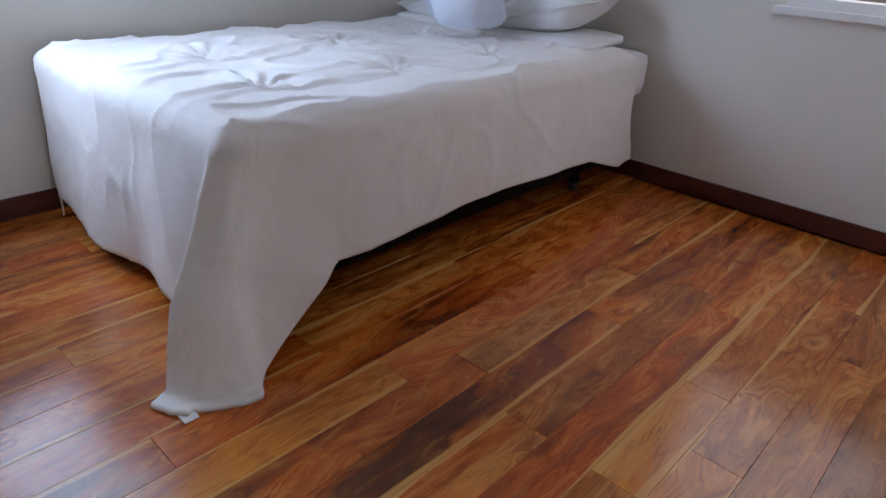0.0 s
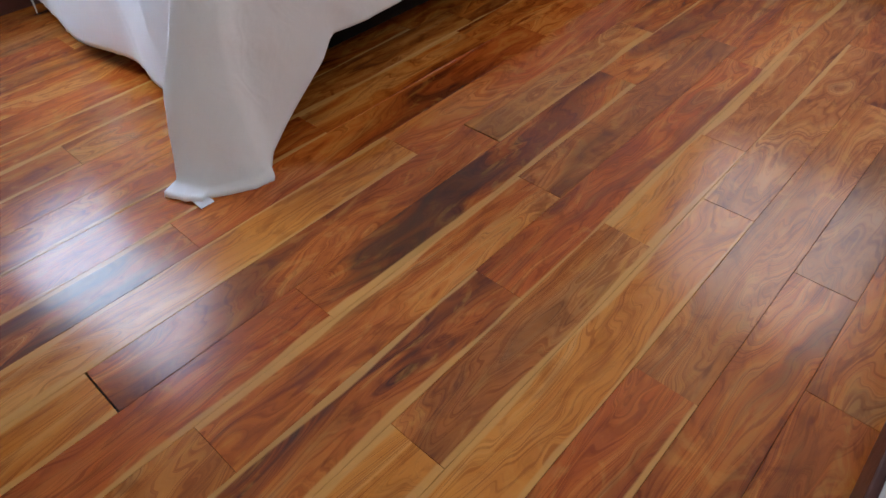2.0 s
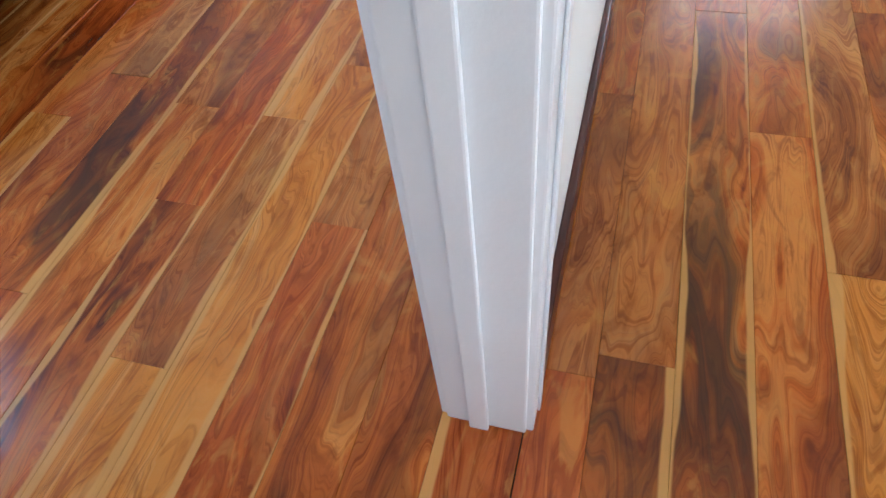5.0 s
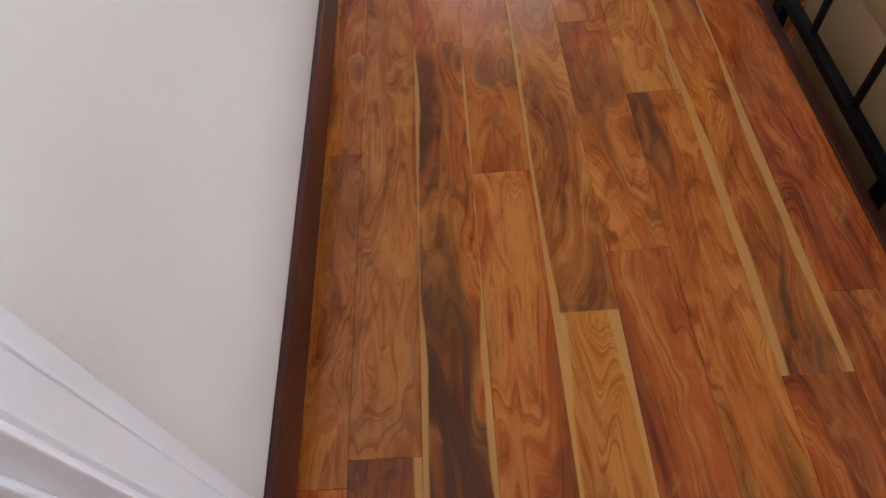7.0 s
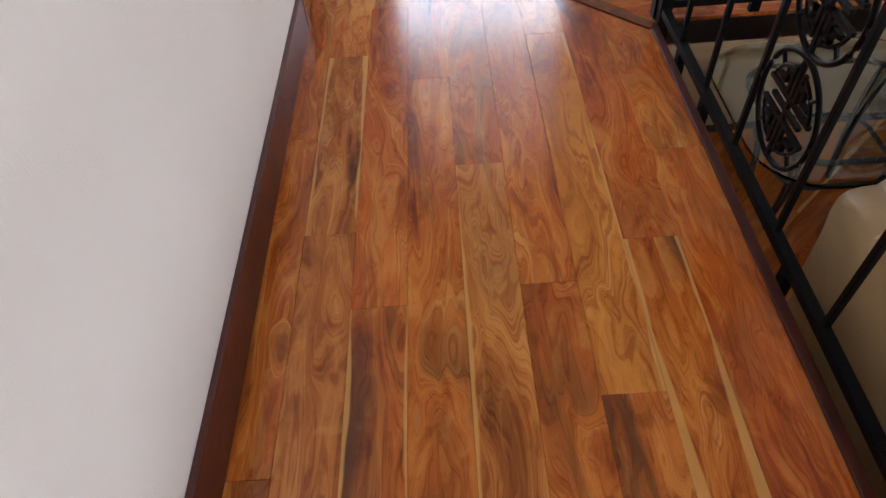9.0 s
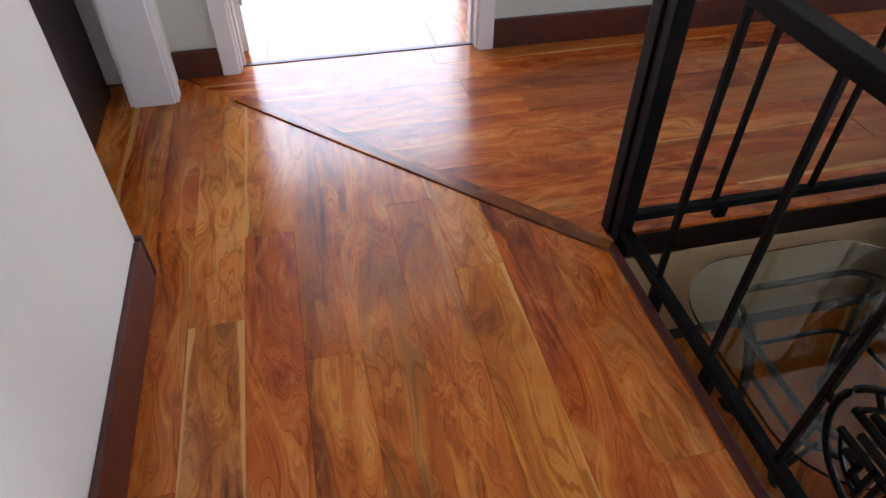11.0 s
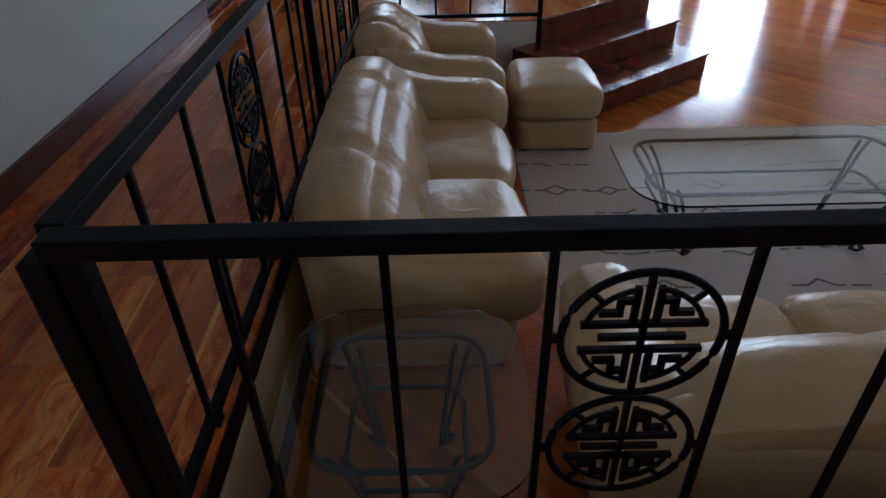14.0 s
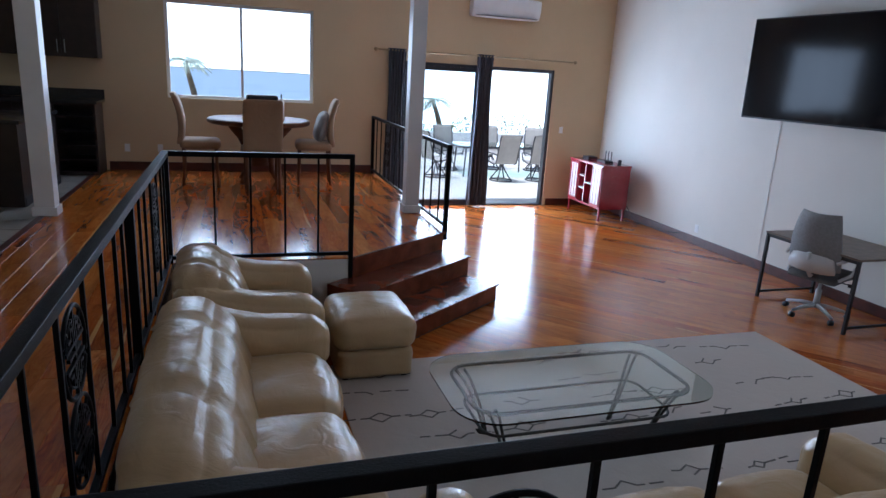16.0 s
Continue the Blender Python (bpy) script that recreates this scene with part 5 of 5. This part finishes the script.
for a, c in ((cy0 + 0.027, -0.154), (0.314, cy1 - 0.027)):
    dd = part("door", boxes((cx0 - 0.014, a, 0.235, cx0 + 0.004, a + 0.03, 0.895), (cx0 - 0.014, c - 0.03, 0.235, cx0 + 0.004, c, 0.895), (cx0 - 0.014, a + 0.03, 0.235, cx0 + 0.004, c - 0.03, 0.27), (cx0 - 0.014, a + 0.03, 0.86, cx0 + 0.004, c - 0.03, 0.895), bevel=0.002), RED, cons)
    part("pane", boxes((cx0 - 0.008, a + 0.03, 0.27, cx0 - 0.002, c - 0.03, 0.86)), CREAM, dd, "pale glossy glazing")
    for k in (1, 2):
        yy = a + (c - a) * k / 3
        part("glazing_bar", boxes((cx0 - 0.013, yy - 0.005, 0.27, cx0 - 0.009, yy + 0.005, 0.86)), RED, dd)
for lx in (cx0 + 0.03, cx1 - 0.03):
    for ly in (cy0 + 0.03, cy1 - 0.03):
        part("leg", boxes((lx - 0.016, ly - 0.016, 0, lx + 0.016, ly + 0.016, 0.2), bevel=0.003), RED, cons)
router = thing("router", "black wireless router with upright antennas on the console", "router", 6.44, 8.55, LOW + 0.93)
part("body", boxes((-0.08, -0.13, 0, 0.08, 0.13, 0.035), bevel=0.006), BLACK, router)
for ly in (-0.09, 0.0, 0.09):
    part("antenna", boxes((0.05, ly - 0.006, 0.03, 0.062, ly + 0.006, 0.19), bevel=0.003), BLACK, router)
modem = thing("modem", "flat black modem box on the console", "modem", 6.40, 8.98, LOW + 0.93)
part("body", boxes((-0.09, -0.10, 0, 0.09, 0.10, 0.05), bevel=0.006), BLACK, modem)
cup = bmesh.new()
tube(cup, [(6.5, 8.20, LOW + 0.93), (6.5, 8.20, LOW + 1.0), (6.5, 8.20, LOW + 1.02)], [0.03, 0.032, 0.015], 12)
tagged(part("small_bottle", cup, BLACK, smooth=True), "small dark bottle on the console", "bottle")
cords = bmesh.new()
tube(cords, [(6.72, 8.3, LOW + 0.35), (6.80, 8.05, LOW + 0.05), (6.84, 7.7, LOW + 0.02), (6.85, 7.3, LOW + 0.035), (6.86, 6.9, LOW + 0.1)], 0.006, 6)
tagged(part("power_cord", cords, BLACK, smooth=True), "black power cord along the baseboard", "cable")

# air conditioner, curtain rod and curtains
ac = thing("air_conditioner", "white wall-mounted air conditioner above the sliding door", "air conditioner", 4.76, YB, 2.58)


def ac_shape(p, q):
    return Vector((p.x, p.y + 0.05 * max(0, -q.z) * (1 if q.y < 0 else 0), p.z))


part("body", cushion((1.2, 0.22, 0.32), 0.035, 8, 0, 0, 0, 1, ac_shape), WHITE, ac, smooth=True, at=pose(0, -0.112, 0.16))
part("louvre", boxes((-0.52, -0.20, 0.012, 0.52, -0.10, 0.02), bevel=0.002), PALE, ac)
part("outlet_slot", boxes((-0.54, -0.215, 0.022, 0.54, -0.14, 0.028)), BLACK, ac)
rod = thing("curtain_rod", "thin brass curtain rod over the sliding door", "curtain rod", 0, YB - 0.09, 1.97)
ROD = plain("aged_brass", (0.45, 0.36, 0.22), 0.35, metal=0.8, vary=0.15, bump=0.05)
bm = bmesh.new()
tube(bm, [(2.66, 0, 0), (6.12, 0, 0)], 0.012, 10)
part("rod", bm, ROD, rod, smooth=True)
for ex in (2.62, 6.15):
    bm = bmesh.new()
    bmesh.ops.create_icosphere(bm, subdivisions=2, radius=0.03, matrix=Matrix.Translation((ex, 0, 0)))
    part("finial", bm, ROD, rod, smooth=True)
for ex in (2.72, 6.05):
    part("bracket", boxes((ex - 0.01, 0.0, -0.012, ex + 0.01, 0.09, 0.004), bevel=0.002), ROD, rod)
CURTAIN = cloth("slate_curtain", (0.062, 0.066, 0.085), 700, 0.15)


def curtain(x, w, label):
    bm = bmesh.new()
    n, m = 60, 24
    grid = []
    for k in range(m + 1):
        f = k / m
        z = 2.0 - f * (2.0 - LOW - 0.02)
        wide = w * (1 - 0.30 * math.sin(min(1.0, f * 1.6) * math.pi) * 0.6 + 0.25 * f * f)
        grid.append([bm.verts.new((x + (i / n - 0.5) * wide + 0.012 * noise.noise(Vector((i * 0.3, f * 3, x))), YB - 0.09 + 0.042 * math.sin(i / n * 2 * math.pi * 5.5 + 0.5 * math.sin(f * 3)) * (0.7 + 0.5 * f), z)) for i in range(n + 1)])
    for k in range(m):
        for i in range(n):
            bm.faces.new((grid[k][i], grid[k][i + 1], grid[k + 1][i + 1], grid[k + 1][i]))
    c = tagged(part("curtain", bm, CURTAIN, smooth=True), label, "curtain", "curtains at the sliding door")
    s2 = c.modifiers.new("thickness", "SOLIDIFY")
    s2.thickness = 0.004
    return c


curtain(2.97, 0.30, "slate grey curtain gathered at the end of the rod")
curtain(4.48, 0.31, "slate grey curtain gathered at the middle of the door")

# ---------------------------------------------------------------- dining
TABLEWOOD = plain("brown_table_wood", (0.13, 0.055, 0.028), 0.5, vary=0.3, scale=7, bump=0.08)
TABLEWOOD.node_tree.nodes["Principled BSDF"].inputs["Specular IOR Level"].default_value = 0.12
SEATFAB = cloth("beige_chair_fabric", (0.36, 0.23, 0.13), 500, 0.2)
dt = thing("dining_table", "round brown wooden dining table on splayed legs", "table", 0.80, 8.42, 0.001)
bm = bmesh.new()
tube(bm, [(0, 0, 0.83), (0, 0, 0.845), (0, 0, 0.885), (0, 0, 0.90)], [0.66, 0.69, 0.69, 0.67], 40)
part("tabletop", bm, TABLEWOOD, dt)
for k in range(4):
    t = radians(45 + 90 * k)
    c, s = math.cos(t), math.sin(t)
    bm = bmesh.new()
    tube(bm, [(0.52 * c, 0.52 * s, 0.828), (0.36 * c, 0.36 * s, 0.68), (0.20 * c, 0.20 * s, 0.42), (0.22 * c, 0.22 * s, 0.2), (0.36 * c, 0.36 * s, 0.03)], [0.05, 0.05, 0.045, 0.04, 0.035], 8)
    part("leg", bm, TABLEWOOD, dt, smooth=True)
bm = bmesh.new()
tube(bm, [(0, 0, 0.25), (0, 0, 0.829)], 0.12, 16)
part("pedestal", bm, TABLEWOOD, dt, smooth=True)


def dining_chair():
    ch = thing("dining_chair", "tall beige upholstered dining chair with wooden legs", "chair", group="chairs round the dining table")
    part("seat", cushion((0.50, 0.50, 0.12), 0.04, 8, 0.015), SEATFAB, ch, smooth=True, at=pose(0, 0, 0.55))

    def bend(p, q):
        return Vector((p.x - 0.06 * q.z ** 2 - 0.03 * q.z, p.y, p.z))
    part("backrest", cushion((0.08, 0.48, 0.66), 0.03, 10, 0.006, 0, 0, 1, bend), SEATFAB, ch, smooth=True, at=pose(-0.23, 0, 0.88))
    for lx, ly in ((-0.21, -0.2), (-0.21, 0.2), (0.2, -0.2), (0.2, 0.2)):
        bm = bmesh.new()
        tube(bm, [(lx, ly, 0.5), (lx * 1.02, ly, 0.25), (lx * 1.1, ly, 0.0)], [0.024, 0.02, 0.016], 8)
        part("leg", bm, TABLEWOOD, ch, smooth=True)
    return ch


ch = dining_chair()
ch.matrix_basis = pose(0.80, 7.68, 0.001, 0, 0, 92)
for x_, y_, t_ in ((0.02, 8.40, 2), (1.55, 8.45, 176)):
    copy_thing(ch, pose(x_, y_, 0.001, 0, 0, t_))
thr = tagged(part("throw_pillow", cushion((0.14, 0.42, 0.40), 0.07, 10, 0.02, 0.01, 2.0, 5.0), cloth("grey_patterned_cloth", (0.26, 0.22, 0.20), 300, 0.3), smooth=True, at=pose(1.66, 8.45, 0.82, 0, 16, 0)), "grey patterned cushion leaning on a dining chair", "cushion")
runner = tagged(part("rolled_cloth", boxes((-0.19, -0.055, 0, 0.19, 0.055, 0.075), bevel=0.03), BLACK, at=pose(0.80, 7.40, 1.195, 0, 0, 2)), "black cloth roll lying over the back of a dining chair", "cloth")
bot = thing("spray_bottle", "white bottle with a black pump on the dining table", "bottle", 1.08, 8.15, 0.90)
bm = bmesh.new()
tube(bm, [(0, 0, 0), (0, 0, 0.24), (0, 0, 0.28), (0, 0, 0.30)], [0.04, 0.041, 0.02, 0.014], 14)
part("body", bm, WHITE, bot, smooth=True)
part("pump", boxes((-0.008, -0.008, 0.30, 0.008, 0.008, 0.36), (-0.008, -0.04, 0.34, 0.008, 0.01, 0.355), bevel=0.002), BLACK, bot)

# ---------------------------------------------------------------- outside
CONCRETE = plain("pale_concrete", (0.62, 0.60, 0.56), 0.85, vary=0.1, scale=2, bump=0.3)
GRASS = plain("pale_dry_grass", (0.42, 0.40, 0.30), 0.95, vary=0.3, scale=3, bump=0.5)
tagged(part("ground", boxes((-60, -40, LOW - 0.35, 60, 21, LOW - 0.15)), GRASS), "dry grass ground around the house", kind="structure")
# The sea emits its own pale blue, standing in for daylight and haze.
m_, n_, l_, b_ = shader("self_lit_sea")
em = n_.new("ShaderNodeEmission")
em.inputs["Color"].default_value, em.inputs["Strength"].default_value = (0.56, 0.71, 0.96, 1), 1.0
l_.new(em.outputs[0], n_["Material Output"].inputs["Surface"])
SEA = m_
tagged(part("slope", slab([(-60, 21), (60, 21), (60, 56), (-60, 56)], LOW - 12, LOW - 10.9), GRASS), "pale grass slope down to the shore", kind="structure")
tagged(part("water", boxes((-900, 55, LOW - 12, 900, 1199, LOW - 11)), SEA), "self-lit blue sea beyond the garden", kind="structure")
tagged(part("patio", boxes((-2, YB + 0.16, LOW - 0.15, 14, 18, LOW - 0.02)), CONCRETE), "sunlit pale concrete patio", kind="structure")
WALLOUT = plain("white_parapet", (0.75, 0.74, 0.72), 0.8, vary=0.06, bump=0.2)
tagged(part("parapet", boxes((-2, 17.6, LOW - 0.02, 14, 17.8, LOW + 0.55), bevel=0.01), WALLOUT), "low white parapet at the edge of the patio", "wall", kind="structure")
awning = thing("pergola_beam", "pale pergola beam over the patio", "beam", 0, 13.9, 0)
part("beam", boxes((4.2, -0.05, 1.80, 10, 0.05, 1.90), bevel=0.008), WALLOUT, awning)
for px_ in (4.3, 9.9):
    part("post", boxes((px_ - 0.05, -0.05, LOW - 0.02, px_ + 0.05, 0.05, 1.80), bevel=0.006), WALLOUT, awning)
BRONZE = plain("bronze_tube", (0.10, 0.095, 0.10), 0.4, metal=0.6, vary=0.15, bump=0.05)
SLING = plain("beige_sling_mesh", (0.42, 0.39, 0.36), 0.8, vary=0.08, bump=0.4, fine=300)


def patio_chair():
    """A swivel sling chair; it faces +y."""
    pc = thing("patio_chair", "beige sling patio swivel chair with a bronze tube frame", "chair", group="chairs on the patio")
    bm = bmesh.new()
    prof = [(0.27, 0.40), (0.20, 0.425), (0.05, 0.40), (-0.14, 0.39), (-0.21, 0.43), (-0.25, 0.55), (-0.31, 0.78), (-0.36, 0.98), (-0.40, 1.04)]
    v = [[bm.verts.new((sx * 0.24, y_, z_ + dz)) for (y_, z_) in prof] for dz in (0, 0.008) for sx in (-1, 1)]
    for k in range(len(prof) - 1):
        bm.faces.new((v[0][k], v[1][k], v[1][k + 1], v[0][k + 1]))
        bm.faces.new((v[2][k], v[2][k + 1], v[3][k + 1], v[3][k]))
        bm.faces.new((v[0][k], v[0][k + 1], v[2][k + 1], v[2][k]))
        bm.faces.new((v[1][k], v[3][k], v[3][k + 1], v[1][k + 1]))
    part("sling", bm, SLING, pc)
    for sx in (-1, 1):
        bm = bmesh.new()
        tube(bm, [(sx * 0.25, y_, z_) for y_, z_ in prof], 0.016, 8)
        part("side_tube", bm, BRONZE, pc, smooth=True)
        bm = bmesh.new()
        tube(bm, [(sx * 0.26, 0.24, 0.41), (sx * 0.30, 0.26, 0.58), (sx * 0.31, 0.10, 0.63), (sx * 0.29, -0.20, 0.62), (sx * 0.26, -0.27, 0.60)], 0.015, 8)
        part("armrest", bm, BRONZE, pc, smooth=True)
    bm = bmesh.new()
    tube(bm, [(0.25 * math.cos(t), 0.25 * math.sin(t), 0.02) for t in [2 * math.pi * k / 24 for k in range(24)]], 0.015, 6, True)
    part("base_ring", bm, BRONZE, pc, smooth=True)
    for k in range(4):
        t = radians(45 + 90 * k)
        bm = bmesh.new()
        tube(bm, [(0.25 * math.cos(t), 0.25 * math.sin(t), 0.02), (0.10 * math.cos(t), 0.10 * math.sin(t), 0.22), (0.04 * math.cos(t), 0.04 * math.sin(t), 0.33)], 0.014, 6)
        part("base_leg", bm, BRONZE, pc, smooth=True)
    bm = bmesh.new()
    tube(bm, [(0, 0, 0.31), (0, 0, 0.39)], 0.05, 10)
    part("swivel", bm, BRONZE, pc)
    return pc


pch = patio_chair()
pch.matrix_basis = pose(6.15, 12.3, LOW - 0.02, 0, 0, 4)
for x_, y_, t_ in ((7.05, 12.35, -6), (4.75, 12.75, -75), (6.6, 14.1, 178), (5.4, 13.9, 190), (7.7, 13.9, 160)):
    copy_thing(pch, pose(x_, y_, LOW - 0.02, 0, 0, t_))
ptab = thing("patio_table", "bronze framed patio table with a glass top", "table", 6.3, 13.2, LOW - 0.02)
part("tabletop", slab(round_rect(2.0, 0.95, 0.15), 0.69, 0.71), thin_glass("patio_glass"), ptab)
bm = bmesh.new()
tube(bm, [(a, b2, 0.675) for a, b2 in round_rect(2.0, 0.95, 0.15)], 0.02, 6, True)
part("rim", bm, BRONZE, ptab)
for lx in (-0.85, 0.85):
    for ly in (-0.36, 0.36):
        bm = bmesh.new()
        tube(bm, [(lx, ly, 0), (lx * 0.96, ly * 0.96, 0.66)], 0.02, 8)
        part("leg", bm, BRONZE, ptab)

LEAF = plain("palm_leaf", (0.42, 0.48, 0.40), 0.6, vary=0.3, scale=5, bump=0.1)
LEAF2 = plain("shrub_leaf", (0.15, 0.19, 0.04), 0.6, vary=0.35, scale=5, bump=0.1)
BARK = plain("palm_bark", (0.16, 0.12, 0.08), 0.9, vary=0.3, scale=12, bump=0.6)


def palm(x, y, z, h, seed, spread=1.5):
    rg = random.Random(seed)
    p = thing("palm_tree", "slender palm tree with arching fronds in the garden", "tree", x, y, z)
    bm = bmesh.new()
    tube(bm, [(0.15 * math.sin(k * 0.5), 0, h * k / 8) for k in range(9)], [0.13 - 0.008 * k for k in range(9)], 10)
    part("trunk", bm, BARK, p, smooth=True)
    tx = 0.15 * math.sin(4)
    for k in range(15):
        a, lift = rg.uniform(0, 6.28), rg.uniform(0.1, 0.9)
        bm = bmesh.new()
        spine = []
        for j in range(11):
            f = j / 10
            spine.append(Vector((tx + math.cos(a) * f * spread, math.sin(a) * f * spread, h + spread * (lift * f - (0.55 + lift * 0.5) * f * f))))
        side = Vector((-math.sin(a), math.cos(a), 0))
        for j in range(1, 11):
            for sg in (-1, 1):
                root = spine[j]
                ln = spread * 0.30 * math.sin(math.pi * min(0.95, 0.15 + j / 12))
                tip = root + side * sg * ln + (spine[j] - spine[j - 1]).normalized() * ln * 0.6 - Vector((0, 0, ln * 0.35))
                w = (spine[j] - spine[j - 1]) * 0.32
                f_ = [bm.verts.new(c) for c in (root - w, root + w, tip)]
                bm.faces.new(f_)
        tube(bm, spine, 0.012, 4)
        part("frond", bm, LEAF, p)
    return p


palm(-0.74, 20, LOW - 0.15, 2.3, 1, 0.75)
palm(6.9, 20, LOW - 0.15, 1.5, 3, 0.7)


def shrub(x, y, z, w, h, seed, mat):
    rg = random.Random(seed)
    s_ = thing("shrub", "leafy sunlit shrub beyond the patio", "plant", x, y, z)
    bm = bmesh.new()
    for k in range(7):
        a = rg.uniform(0, 6.28)
        tube(bm, [(0, 0, 0), (math.cos(a) * w * 0.25, math.sin(a) * w * 0.25, h * 0.5), (math.cos(a) * w * 0.42, math.sin(a) * w * 0.42, h * rg.uniform(0.7, 0.95))], [0.02, 0.012, 0.005], 5)
    part("stem", bm, BARK, s_)
    bm = bmesh.new()
    for k in range(420):
        a, f = rg.uniform(0, 6.28), rg.random() ** 0.5
        c = Vector((math.cos(a) * f * w / 2, math.sin(a) * f * w / 2, h * (0.25 + 0.75 * rg.random() * (1 - 0.4 * f))))
        d = Vector((rg.uniform(-1, 1), rg.uniform(-1, 1), rg.uniform(-0.4, 1))).normalized()
        e = d.cross(Vector((rg.uniform(-1, 1), rg.uniform(-1, 1), 0.3))).normalized()
        l_ = rg.uniform(0.06, 0.13)
        bm.faces.new([bm.verts.new(q) for q in (c, c + d * l_ * 0.5 + e * l_ * 0.22, c + d * l_, c + d * l_ * 0.5 - e * l_ * 0.22)])
    part("foliage", bm, mat, s_)
    return s_


for x_, y_, w_, h_, sd_ in ((7.6, 18.6, 1.2, 1.3, 1), (9.2, 18.8, 1.5, 1.5, 2), (10.6, 18.6, 1.3, 1.2, 3), (6.2, 18.7, 1.2, 0.9, 4), (4.9, 18.6, 1.0, 0.9, 5)):
    shrub(x_, y_, LOW - 0.15, w_, h_, sd_, LEAF2 if sd_ % 2 else LEAF)

# Self-lit white for the sky backdrop and for an added sheet beyond the patio.
m_, n_, l_, b_ = shader("glowing_white_backdrop")
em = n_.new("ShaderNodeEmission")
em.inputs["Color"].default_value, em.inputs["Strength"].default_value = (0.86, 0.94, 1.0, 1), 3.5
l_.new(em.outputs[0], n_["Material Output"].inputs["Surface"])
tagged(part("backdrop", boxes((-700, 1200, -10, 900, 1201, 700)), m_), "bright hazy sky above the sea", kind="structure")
# Added emitting sheet; it whitens what the sliding door looks out on.
tagged(part("backdrop", boxes((9.5, 54, -14, 90, 54.5, 2.2)), m_), "added glowing white sheet that brightens the view beyond the patio", kind="structure")
